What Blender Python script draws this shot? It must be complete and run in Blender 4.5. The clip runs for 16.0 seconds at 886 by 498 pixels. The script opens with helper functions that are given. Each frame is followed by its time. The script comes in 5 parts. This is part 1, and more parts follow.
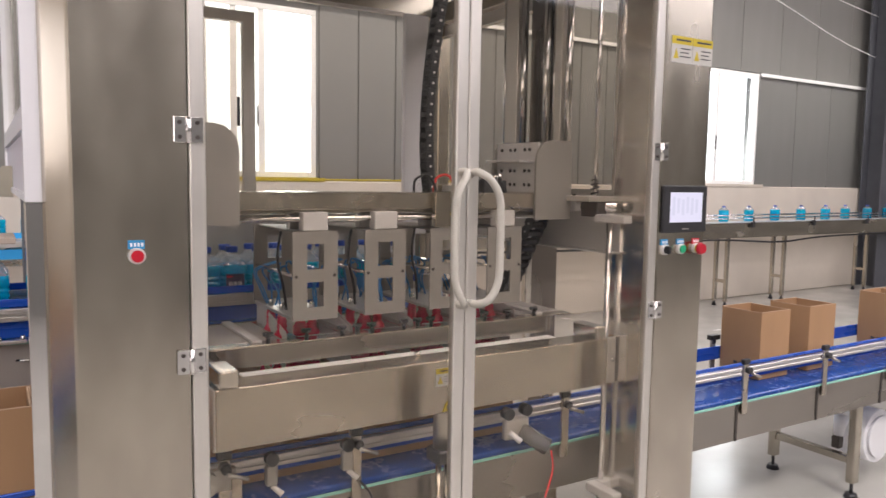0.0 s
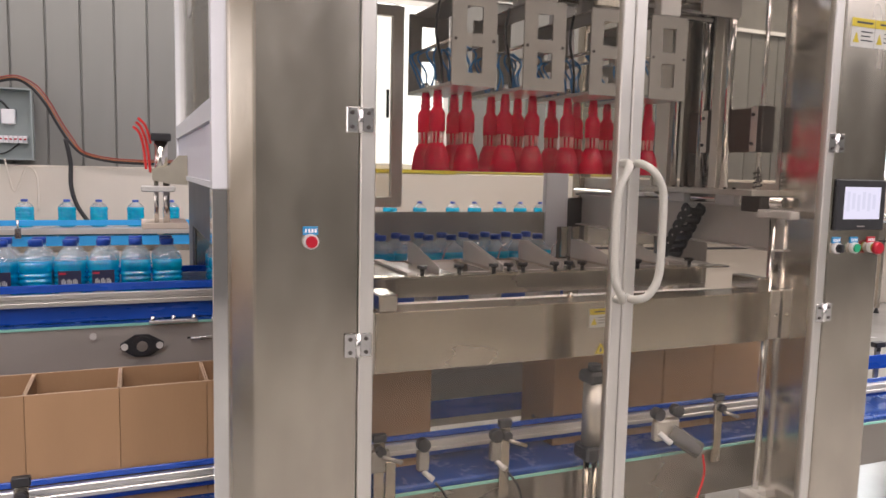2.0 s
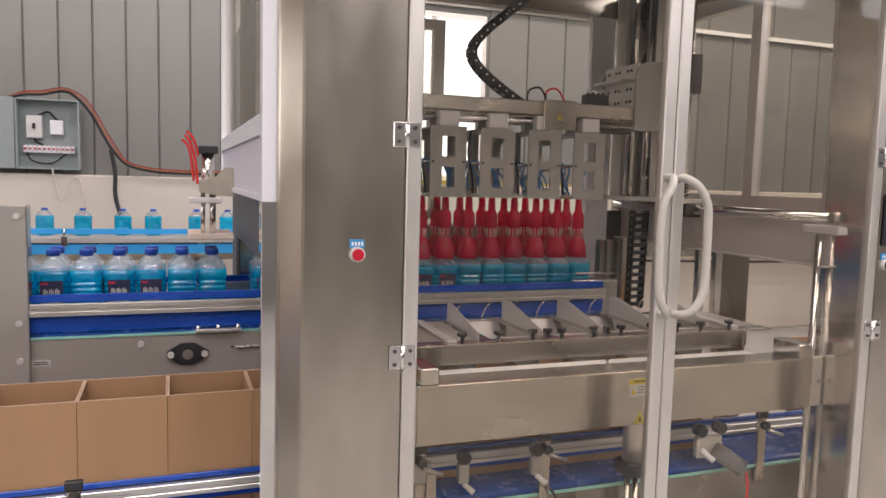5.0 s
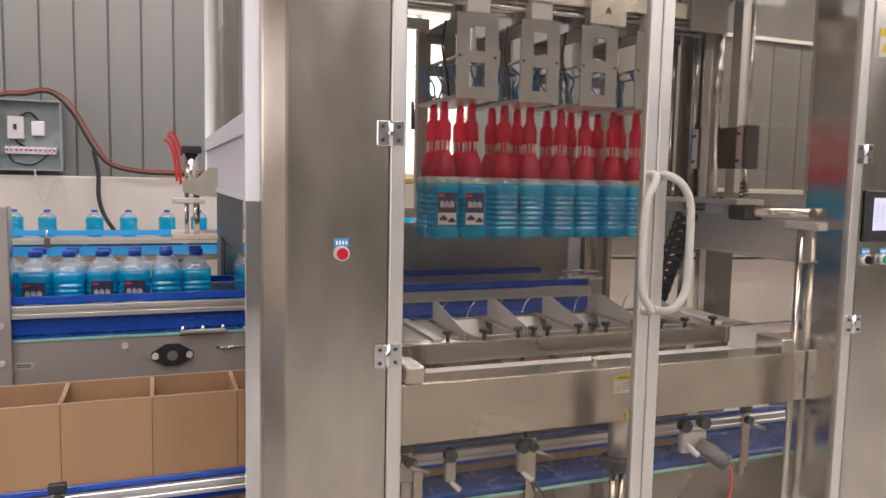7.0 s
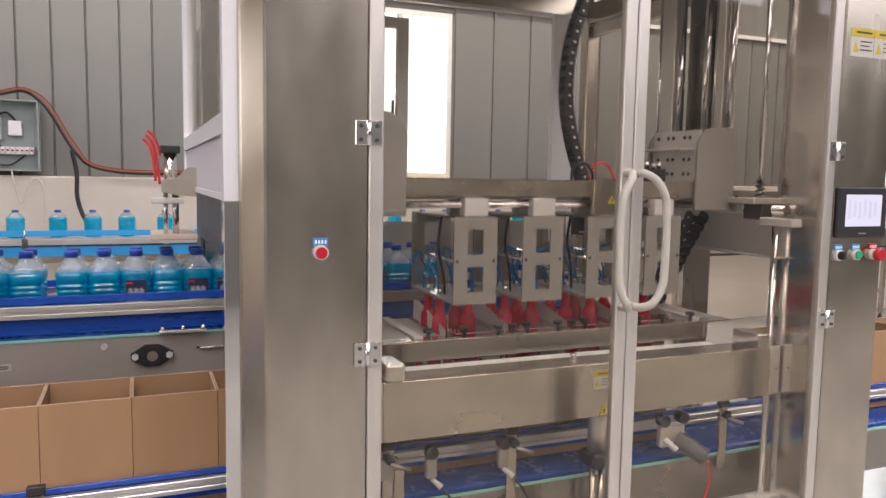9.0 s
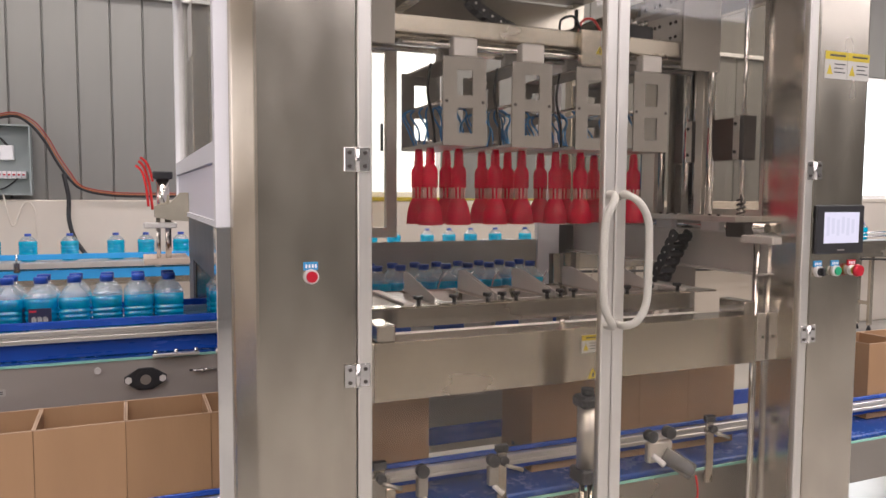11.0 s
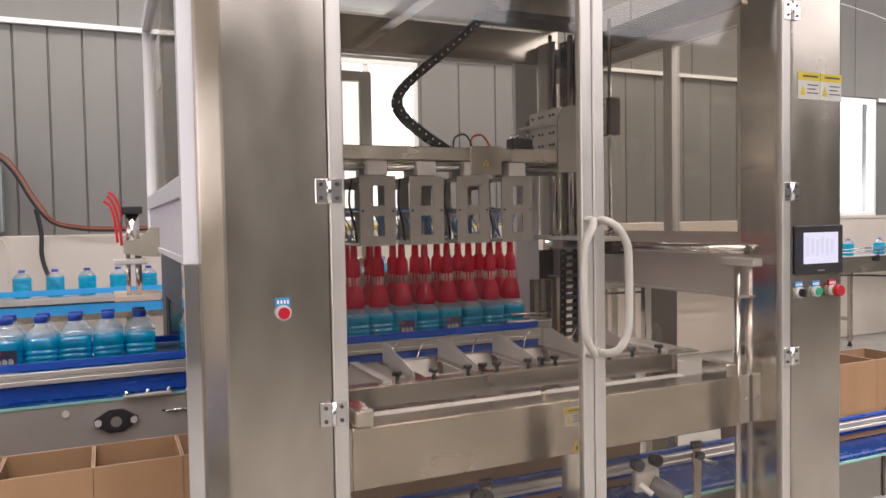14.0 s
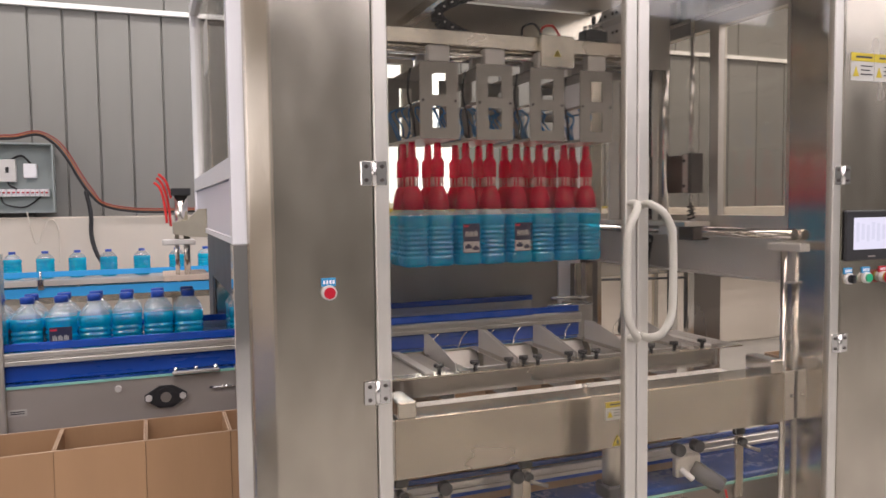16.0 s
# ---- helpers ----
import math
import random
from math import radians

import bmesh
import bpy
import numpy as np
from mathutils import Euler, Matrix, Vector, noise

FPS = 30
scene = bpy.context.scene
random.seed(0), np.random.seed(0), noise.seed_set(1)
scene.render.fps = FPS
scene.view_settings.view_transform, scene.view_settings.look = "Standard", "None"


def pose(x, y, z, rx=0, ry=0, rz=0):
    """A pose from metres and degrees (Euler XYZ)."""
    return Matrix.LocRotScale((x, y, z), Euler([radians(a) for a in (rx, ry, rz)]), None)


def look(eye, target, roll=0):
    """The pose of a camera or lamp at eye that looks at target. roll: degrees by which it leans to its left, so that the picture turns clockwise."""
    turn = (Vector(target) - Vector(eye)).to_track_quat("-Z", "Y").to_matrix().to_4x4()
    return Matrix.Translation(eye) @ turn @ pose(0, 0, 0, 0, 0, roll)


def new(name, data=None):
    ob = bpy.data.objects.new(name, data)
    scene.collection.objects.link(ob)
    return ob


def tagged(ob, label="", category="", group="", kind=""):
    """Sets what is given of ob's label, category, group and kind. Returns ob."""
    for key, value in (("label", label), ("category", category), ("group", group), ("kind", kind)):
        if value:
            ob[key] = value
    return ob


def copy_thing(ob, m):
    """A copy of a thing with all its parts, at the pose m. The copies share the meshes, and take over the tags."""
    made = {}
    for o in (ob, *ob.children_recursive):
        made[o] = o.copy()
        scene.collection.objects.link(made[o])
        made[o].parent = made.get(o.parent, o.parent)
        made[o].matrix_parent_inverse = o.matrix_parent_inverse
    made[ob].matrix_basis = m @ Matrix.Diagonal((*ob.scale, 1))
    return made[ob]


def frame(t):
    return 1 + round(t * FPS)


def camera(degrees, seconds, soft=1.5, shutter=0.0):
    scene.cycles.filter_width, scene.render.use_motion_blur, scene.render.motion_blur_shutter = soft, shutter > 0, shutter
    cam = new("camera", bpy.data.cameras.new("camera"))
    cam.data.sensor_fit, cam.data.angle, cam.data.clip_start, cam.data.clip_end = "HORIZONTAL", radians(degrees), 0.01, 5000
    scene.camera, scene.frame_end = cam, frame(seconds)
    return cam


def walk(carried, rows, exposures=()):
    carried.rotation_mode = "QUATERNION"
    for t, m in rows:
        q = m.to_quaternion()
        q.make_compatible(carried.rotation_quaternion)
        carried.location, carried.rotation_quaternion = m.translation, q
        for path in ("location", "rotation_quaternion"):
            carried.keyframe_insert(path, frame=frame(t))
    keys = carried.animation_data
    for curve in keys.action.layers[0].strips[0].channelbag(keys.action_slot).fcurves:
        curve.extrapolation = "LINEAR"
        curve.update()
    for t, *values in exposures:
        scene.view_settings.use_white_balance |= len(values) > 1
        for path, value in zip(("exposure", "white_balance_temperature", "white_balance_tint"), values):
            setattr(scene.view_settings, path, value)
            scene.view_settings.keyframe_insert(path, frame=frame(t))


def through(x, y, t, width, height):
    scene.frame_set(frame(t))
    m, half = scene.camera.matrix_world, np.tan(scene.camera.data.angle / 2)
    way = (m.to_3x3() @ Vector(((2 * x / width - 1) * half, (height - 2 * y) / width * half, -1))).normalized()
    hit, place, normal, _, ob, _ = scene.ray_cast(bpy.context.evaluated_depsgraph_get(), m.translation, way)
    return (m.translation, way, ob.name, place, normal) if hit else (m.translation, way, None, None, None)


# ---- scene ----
cam = camera(61.5, 16.0, shutter=0.4)
PATH = [
    (0, (-0.26, -1.618, 1.536), (0.784, 0.078, 1.349), 0.9),
    (0.5, (-0.275, -1.591, 1.533), (0.7, 0.144, 1.332), 1.0),
    (1, (-0.295, -1.572, 1.527), (0.618, 0.195, 1.318), 1.2),
    (1.5, (-0.318, -1.567, 1.526), (0.513, 0.24, 1.317), 1.2),
    (2, (-0.343, -1.565, 1.526), (0.419, 0.272, 1.317), 1.3),
    (2.5, (-0.361, -1.559, 1.527), (0.357, 0.296, 1.322), 1.4),
    (3, (-0.369, -1.558, 1.53), (0.324, 0.307, 1.33), 1.5),
    (3.5, (-0.369, -1.559, 1.528), (0.311, 0.312, 1.337), 1.6),
    (4, (-0.374, -1.564, 1.532), (0.303, 0.309, 1.348), 1.6),
    (6.5, (-0.371, -1.568, 1.535), (0.334, 0.294, 1.348), 1.3),
    (7, (-0.369, -1.571, 1.533), (0.346, 0.287, 1.347), 1.2),
    (7.5, (-0.364, -1.575, 1.535), (0.362, 0.279, 1.347), 1.2),
    (8, (-0.364, -1.579, 1.533), (0.375, 0.27, 1.344), 1.2),
    (8.5, (-0.363, -1.58, 1.534), (0.386, 0.264, 1.343), 1.1),
    (11, (-0.369, -1.627, 1.551), (0.407, 0.21, 1.407), 0.3),
    (11.5, (-0.368, -1.632, 1.563), (0.416, 0.204, 1.446), 0.2),
    (12, (-0.364, -1.619, 1.562), (0.431, 0.214, 1.475), -0.0),
    (12.5, (-0.356, -1.612, 1.565), (0.447, 0.219, 1.495), -0.3),
    (13, (-0.348, -1.602, 1.565), (0.462, 0.226, 1.505), -0.7),
    (13.5, (-0.345, -1.595, 1.565), (0.473, 0.229, 1.498), -0.9),
    (14, (-0.339, -1.595, 1.562), (0.482, 0.226, 1.485), -1.0),
    (14.5, (-0.34, -1.592, 1.562), (0.483, 0.228, 1.47), -1.0),
    (15, (-0.345, -1.592, 1.557), (0.47, 0.231, 1.454), -0.9),
    (15.5, (-0.35, -1.599, 1.555), (0.432, 0.238, 1.445), -0.8),
    (16, (-0.356, -1.601, 1.559), (0.371, 0.258, 1.44), -0.7),
]
walk(cam, [(t, look(eye, target, roll)) for t, eye, target, roll in PATH])

# ---------------------------------------------------------------- light
world = bpy.data.worlds.new("world")
scene.world = world
world.use_nodes = True
wn = world.node_tree
sky = wn.nodes.new("ShaderNodeTexSky")
sky.sky_type = "NISHITA"
sky.sun_disc = False
sky.sun_elevation, sky.sun_rotation = radians(52), radians(200)
sky.air_density, sky.dust_density = 1.0, 3.0
wn.links.new(sky.outputs[0], wn.nodes["Background"].inputs[0])
wn.nodes["Background"].inputs[1].default_value = 0.15
sun = new("sun", bpy.data.lights.new("sun", "SUN"))
sun.data.energy, sun.data.angle, sun.data.color = 2.0, radians(10), (1.0, 0.95, 0.88)
sun.matrix_world = look((-4, -12, 16), (0, 0, 0))
scene.view_settings.exposure = 0.02


def daylight_lamp(x, y, z, tx, ty, tz, w, h, watts, colour=(1.0, 0.89, 0.895)):
    """An area lamp that stands in for daylight at one opening."""
    l = new("daylight_lamp", bpy.data.lights.new("daylight_lamp", "AREA"))
    l.data.shape, l.data.size, l.data.size_y = "RECTANGLE", w, h
    l.data.energy, l.data.color = watts, colour
    l.matrix_world = look((x, y, z), (tx, ty, tz))
    return l


# Unseen south, west and roof openings, added to light the hall.
for wx in (-4.4, -0.6, 3.2, 7.0, 10.8):
    daylight_lamp(wx, -6.95, 4.85, wx, -1.5, 1.0, 3.0, 1.5, 40)
for wy in (-4.6, -1.2, 2.2):
    daylight_lamp(-6.95, wy, 2.35, -1.0, wy, 1.6, 2.2, 1.5, 28)
for sy, watts in ((-4.6, 430), (-1.9, 430), (2.6, 320)):
    daylight_lamp(4.5, sy, 6.02, 4.5, sy + 0.001, 0, 17.0, 1.1, watts)
daylight_lamp(1.86, 5.12, 2.31, 1.86, 0, 1.6, 0.95, 1.4, 30, (0.97, 0.98, 1.0))
daylight_lamp(8.27, 5.12, 2.3, 8.27, 0, 1.6, 1.0, 1.45, 30, (0.97, 0.98, 1.0))


# ---------------------------------------------------------------- materials
def material(name, colour, rough=0.5, metal=0.0, var=0.1, scale=8.0, stretch=(1, 1, 1), bump=0.0, bump_scale=None,
             rough_var=0.0, transmission=0.0, ior=1.45, per_object=0.0, coat=0.0, dark=None, spec=0.5):
    m = bpy.data.materials.new(name)
    m.use_nodes = True
    nt = m.node_tree
    b = nt.nodes["Principled BSDF"]
    b.inputs["Metallic"].default_value = metal
    b.inputs["Roughness"].default_value = rough
    b.inputs["Transmission Weight"].default_value = transmission
    b.inputs["IOR"].default_value = ior
    b.inputs["Coat Weight"].default_value = coat
    b.inputs["Specular IOR Level"].default_value = spec
    tc = nt.nodes.new("ShaderNodeTexCoord")
    mp = nt.nodes.new("ShaderNodeMapping")
    mp.inputs["Scale"].default_value = stretch
    nt.links.new(tc.outputs["Object"], mp.inputs[0])
    n1 = nt.nodes.new("ShaderNodeTexNoise")
    n1.inputs["Scale"].default_value = scale
    n1.inputs["Detail"].default_value = 6
    n2 = nt.nodes.new("ShaderNodeTexNoise")
    n2.inputs["Scale"].default_value = scale * 0.17
    n2.inputs["Detail"].default_value = 3
    nt.links.new(mp.outputs[0], n1.inputs[0])
    nt.links.new(tc.outputs["Object"], n2.inputs[0])
    add = nt.nodes.new("ShaderNodeMath")
    add.operation = "ADD"
    nt.links.new(n1.outputs[0], add.inputs[0])
    nt.links.new(n2.outputs[0], add.inputs[1])
    half = nt.nodes.new("ShaderNodeMath")
    half.operation = "MULTIPLY"
    half.inputs[1].default_value = 0.5
    nt.links.new(add.outputs[0], half.inputs[0])
    ramp = nt.nodes.new("ShaderNodeValToRGB")
    ramp.color_ramp.elements[0].position, ramp.color_ramp.elements[1].position = 0.3, 0.7
    lo = dark or [c * (1 - var) for c in colour]
    hi = [min(1, c * (1 + var * 0.6)) for c in colour]
    ramp.color_ramp.elements[0].color, ramp.color_ramp.elements[1].color = (*lo, 1), (*hi, 1)
    nt.links.new(half.outputs[0], ramp.inputs[0])
    out = ramp.outputs[0]
    if per_object:
        oi = nt.nodes.new("ShaderNodeObjectInfo")
        mr = nt.nodes.new("ShaderNodeMapRange")
        mr.inputs[3].default_value, mr.inputs[4].default_value = 1 - per_object, 1 + per_object
        nt.links.new(oi.outputs["Random"], mr.inputs[0])
        mx = nt.nodes.new("ShaderNodeMix")
        mx.data_type, mx.blend_type = "RGBA", "MULTIPLY"
        mx.inputs[0].default_value = 1.0
        nt.links.new(out, mx.inputs[6])
        nt.links.new(mr.outputs[0], mx.inputs[7])
        out = mx.outputs[2]
    nt.links.new(out, b.inputs["Base Color"])
    if rough_var:
        rr = nt.nodes.new("ShaderNodeMapRange")
        rr.inputs[1].default_value, rr.inputs[2].default_value = 0.3, 0.7
        rr.inputs[3].default_value, rr.inputs[4].default_value = max(0.03, rough - rough_var), rough + rough_var
        nt.links.new(half.outputs[0], rr.inputs[0])
        nt.links.new(rr.outputs[0], b.inputs["Roughness"])
    if bump:
        bp = nt.nodes.new("ShaderNodeBump")
        bp.inputs["Strength"].default_value = bump
        bp.inputs["Distance"].default_value = 0.004
        src = n1
        if bump_scale:
            src = nt.nodes.new("ShaderNodeTexNoise")
            src.inputs["Scale"].default_value = bump_scale
            src.inputs["Detail"].default_value = 4
            nt.links.new(mp.outputs[0], src.inputs[0])
        nt.links.new(src.outputs[0], bp.inputs["Height"])
        nt.links.new(bp.outputs[0], b.inputs["Normal"])
    return m


def pane_material(name, tint, gloss):
    """Clear sheet: see-through, with gloss that grows at a grazing view."""
    m = bpy.data.materials.new(name)
    m.use_nodes = True
    nt = m.node_tree
    nt.nodes.remove(nt.nodes["Principled BSDF"])
    tr = nt.nodes.new("ShaderNodeBsdfTransparent")
    tr.inputs[0].default_value = (*tint, 1)
    gl = nt.nodes.new("ShaderNodeBsdfGlossy")
    gl.inputs["Roughness"].default_value = 0.03
    lw = nt.nodes.new("ShaderNodeLayerWeight")
    lw.inputs[0].default_value = 0.5
    pw = nt.nodes.new("ShaderNodeMath")
    pw.operation = "POWER"
    pw.inputs[1].default_value = 4.0
    fr = nt.nodes.new("ShaderNodeMath")
    fr.operation = "MULTIPLY_ADD"
    fr.inputs[1].default_value, fr.inputs[2].default_value = 0.5, gloss
    nt.links.new(lw.outputs["Facing"], pw.inputs[0])
    nt.links.new(pw.outputs[0], fr.inputs[0])
    mx = nt.nodes.new("ShaderNodeMixShader")
    nt.links.new(fr.outputs[0], mx.inputs[0])
    nt.links.new(tr.outputs[0], mx.inputs[1])
    nt.links.new(gl.outputs[0], mx.inputs[2])
    nt.links.new(mx.outputs[0], nt.nodes["Material Output"].inputs[0])
    return m


def liquid_material(name, colour, see=0.35, through=0.5, rough=0.1, tint=(0.4, 0.85, 0.95), gloss=0.5, least=0.05, dark=None):
    """Thin clear plastic round dyed liquid: part of the light goes straight through, part scatters, under a clear gloss."""
    m = material(name, colour, rough, 0.0, 0.16, 22, (1, 1, 0.6), 0.0, None, 0.0, per_object=0.08, dark=dark)
    nt = m.node_tree
    b = nt.nodes["Principled BSDF"]
    tl = nt.nodes.new("ShaderNodeBsdfTranslucent")
    nt.links.new(b.inputs["Base Color"].links[0].from_socket, tl.inputs[0])
    tr = nt.nodes.new("ShaderNodeBsdfTransparent")
    tr.inputs[0].default_value = (*tint, 1)
    gl = nt.nodes.new("ShaderNodeBsdfGlossy")
    gl.inputs["Roughness"].default_value = rough
    lw = nt.nodes.new("ShaderNodeLayerWeight")
    lw.inputs[0].default_value = 0.5
    pw = nt.nodes.new("ShaderNodeMath")
    pw.operation = "POWER"
    pw.inputs[1].default_value = 3.0
    fr = nt.nodes.new("ShaderNodeMath")
    fr.operation = "MULTIPLY_ADD"
    fr.inputs[1].default_value, fr.inputs[2].default_value = gloss, least
    nt.links.new(lw.outputs["Facing"], pw.inputs[0])
    nt.links.new(pw.outputs[0], fr.inputs[0])
    ends = []
    for fac, one, two in ((through, b.outputs[0], tl.outputs[0]), (see, None, tr.outputs[0])):
        mx = nt.nodes.new("ShaderNodeMixShader")
        mx.inputs[0].default_value = fac
        nt.links.new(one or ends[-1], mx.inputs[1])
        nt.links.new(two, mx.inputs[2])
        ends.append(mx.outputs[0])
    top = nt.nodes.new("ShaderNodeMixShader")
    nt.links.new(fr.outputs[0], top.inputs[0])
    nt.links.new(ends[-1], top.inputs[1])
    nt.links.new(gl.outputs[0], top.inputs[2])
    nt.links.new(top.outputs[0], nt.nodes["Material Output"].inputs[0])
    return m


def glow_material(name, colour, strength):
    m = bpy.data.materials.new(name)
    m.use_nodes = True
    b = m.node_tree.nodes["Principled BSDF"]
    b.inputs["Base Color"].default_value = (*[c * 0.2 for c in colour], 1)
    b.inputs["Emission Color"].default_value = (*colour, 1)
    b.inputs["Emission Strength"].default_value = strength
    b.inputs["Roughness"].default_value = 0.25
    return m


STEEL = material("brushed_steel", (0.58, 0.53, 0.455), 0.21, 1.0, 0.30, 8, (1, 1, 0.45), 0.14, 6, 0.11)
STEEL_H = material("brushed_steel_long", (0.64, 0.59, 0.51), 0.22, 1.0, 0.22, 8, (0.4, 1, 1), 0.12, 7, 0.11)
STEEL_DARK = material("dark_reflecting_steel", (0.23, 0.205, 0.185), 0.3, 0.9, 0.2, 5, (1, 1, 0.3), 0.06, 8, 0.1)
# Darker copy of the steel: shade and dark reflection put into the colour.
STEEL_SHADED = material("shaded_steel", (0.36, 0.335, 0.305), 0.28, 1.0, 0.14, 5, (0.3, 1, 1), 0.06, 8, 0.08)
STEEL_DULL = material("dull_steel", (0.46, 0.44, 0.41), 0.42, 0.9, 0.2, 14, (1, 1, 1), 0.05, 90, 0.1)
MIRROR_STEEL = material("polished_steel", (0.80, 0.77, 0.73), 0.17, 1.0, 0.10, 12, (1, 1, 0.1), 0.02, 60, 0.05)
CHROME = material("chrome", (0.75, 0.74, 0.73), 0.08, 1.0, 0.05, 40)
ALU = material("satin_aluminium", (0.72, 0.69, 0.64), 0.38, 0.85, 0.07, 60, (1, 1, 0.05), 0.02, 200, 0.05)
ALU_H = material("satin_aluminium_long", (0.72, 0.70, 0.67), 0.36, 0.85, 0.07, 60, (0.05, 1, 1), 0.02, 200, 0.05)
GREY_PLATE = material("bead_blasted_plate", (0.34, 0.32, 0.295), 0.55, 0.5, 0.12, 40, (1, 1, 1), 0.06, 300, 0.06)
PALE_PLATE = material("pale_plate", (0.66, 0.64, 0.62), 0.45, 0.3, 0.08, 30, (1, 1, 1), 0.03, 200)
WHITE_PAINT = material("white_paint", (0.74, 0.74, 0.77), 0.4, 0.0, 0.06, 6, (1, 1, 1), 0.02, 120, 0.08)
SIDE_WHITE = material("lavender_white_paint", (0.70, 0.69, 0.77), 0.35, 0.0, 0.06, 6, (1, 1, 1), 0.02, 120, 0.08)
BLACK = material("black_plastic", (0.025, 0.025, 0.028), 0.45, 0.0, 0.3, 40, (1, 1, 1), 0.05, 200)
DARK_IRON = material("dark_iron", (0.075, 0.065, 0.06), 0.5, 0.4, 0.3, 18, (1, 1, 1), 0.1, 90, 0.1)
RUST_IRON = material("rusty_dark_iron", (0.085, 0.05, 0.038), 0.45, 0.3, 0.35, 18, (1, 1, 1), 0.1, 90, 0.1)
RED = liquid_material("red_silicone", (0.95, 0.004, 0.095), 0.25, 0.55, 0.25, (1.0, 0.05, 0.16), 0.10, 0.03, (0.55, 0.0, 0.04))
# Pale colour stands in for light showing through the cup's slots.
SLOT_PALE = liquid_material("pale_slot_light", (0.90, 0.62, 0.60), 0.4, 0.4, 0.2, (1.0, 0.8, 0.8), 0.15)
BLUE_STRIP = material("blue_wear_strip", (0.010, 0.068, 0.40), 0.28, 0.0, 0.2, 30, (0.1, 1, 1), 0.03, 120, 0.08)
BLUE_BELT = material("blue_belt", (0.018, 0.07, 0.30), 0.25, 0.0, 0.08, 60, (1, 1, 1), 0.05, 260, 0.08)
GREEN_EDGE = material("green_edge", (0.25, 0.55, 0.48), 0.5, 0.0, 0.1, 30)
# Dark and bright cyan noise paints refraction patches into the liquid's colour.
LIQUID = liquid_material("blue_liquid_bottle", (0.002, 0.80, 1.0), 0.44, 0.55, 0.04, (0.03, 0.84, 1.0), 0.28, 0.05, (0.0, 0.36, 0.74))
CLEAR = liquid_material("clear_bottle_neck", (0.95, 0.98, 1.0), 0.72, 0.6, 0.05, (0.97, 0.99, 1.0), 0.5)
CAP = material("blue_cap", (0.02, 0.07, 0.40), 0.35, 0.0, 0.12, 30, per_object=0.1)
LABEL = material("dark_label", (0.03, 0.032, 0.07), 0.4, 0.0, 0.2, 40)
LABEL_WHITE = material("label_white", (0.78, 0.78, 0.80), 0.5, 0.0, 0.06, 30)
LABEL_RED = material("label_red", (0.55, 0.03, 0.06), 0.45, 0.0, 0.1, 30)
YELLOW = material("sticker_yellow", (0.50, 0.39, 0.03), 0.45, 0.0, 0.08, 30)
STICKER = material("sticker_white", (0.48, 0.47, 0.44), 0.5, 0.0, 0.06, 30)
INK = material("sticker_ink", (0.05, 0.05, 0.055), 0.5, 0.0, 0.1, 30)
CARD = material("brown_cardboard", (0.37, 0.225, 0.125), 0.8, 0.0, 0.13, 9, (1, 1, 0.3), 0.06, 120, 0.05, per_object=0.07, spec=0.2)
CARD_EDGE = material("cardboard_edge", (0.50, 0.36, 0.25), 0.85, 0.0, 0.2, 120, (1, 1, 1), 0.1, 300, spec=0.2)
HOSE_BLUE = material("blue_air_hose", (0.03, 0.20, 0.48), 0.3, 0.0, 0.1, 30)
HOSE_RED = material("red_air_hose", (0.65, 0.03, 0.03), 0.35, 0.0, 0.1, 30)
HOSE_ORANGE = material("orange_wire", (0.42, 0.12, 0.04), 0.45, 0.0, 0.1, 30)
HOSE_BLACK = material("black_cable", (0.02, 0.02, 0.022), 0.5, 0.0, 0.2, 30)
PLASTER = material("cream_plaster", (0.66, 0.60, 0.52), 0.8, 0.0, 0.09, 3, (1, 1, 1), 0.12, 30, 0.05, spec=0.2)
SHEET = material("grey_wall_sheet", (0.225, 0.222, 0.21), 0.5, 0.15, 0.1, 5, (1, 1, 0.15), 0.03, 60, 0.08, per_object=0.05)
SHEET_DARK = material("grey_wall_sheet_dull", (0.215, 0.215, 0.205), 0.5, 0.15, 0.1, 5, (1, 1, 0.15), 0.03, 60, 0.08, per_object=0.05)
ROOF = material("roof_sheet", (0.42, 0.42, 0.41), 0.6, 0.1, 0.1, 4)
CONCRETE = material("polished_concrete", (0.38, 0.37, 0.345), 0.2, 0.0, 0.22, 2.2, (1, 1, 1), 0.03, 40, 0.1)
FRAME_WHITE = material("white_window_frame", (0.86, 0.86, 0.85), 0.4, 0.0, 0.04, 20)
BEAM_PAINT = material("dark_column_paint", (0.10, 0.105, 0.12), 0.5, 0.0, 0.15, 8)
HANDLE_GREY = material("handle_grey", (0.47, 0.45, 0.40), 0.5, 0.0, 0.08, 30, (1, 1, 1), 0.04, 90, 0.06)
CAST = material("beige_casting", (0.40, 0.37, 0.30), 0.5, 0.3, 0.12, 30, (1, 1, 1), 0.08, 120, 0.06)
GUARD_DARK = material("dark_guard_paint", (0.085, 0.085, 0.10), 0.45, 0.2, 0.15, 8, (1, 1, 1), 0.03, 90, 0.06)
WHITE_BOARD = material("white_board", (0.80, 0.79, 0.77), 0.5, 0.0, 0.05, 20)
SKY_STRIP = material("sky_blue_strip", (0.04, 0.36, 0.78), 0.35, 0.0, 0.12, 20, (0.1, 1, 1), 0.03, 120, 0.06)
WIRE_RED = material("dull_red_wire", (0.30, 0.04, 0.03), 0.45, 0.0, 0.15, 30)
CLOUDY = material("cloudy_plastic", (0.32, 0.31, 0.29), 0.2, 0.0, 0.1, 30, transmission=0.6, ior=1.2)
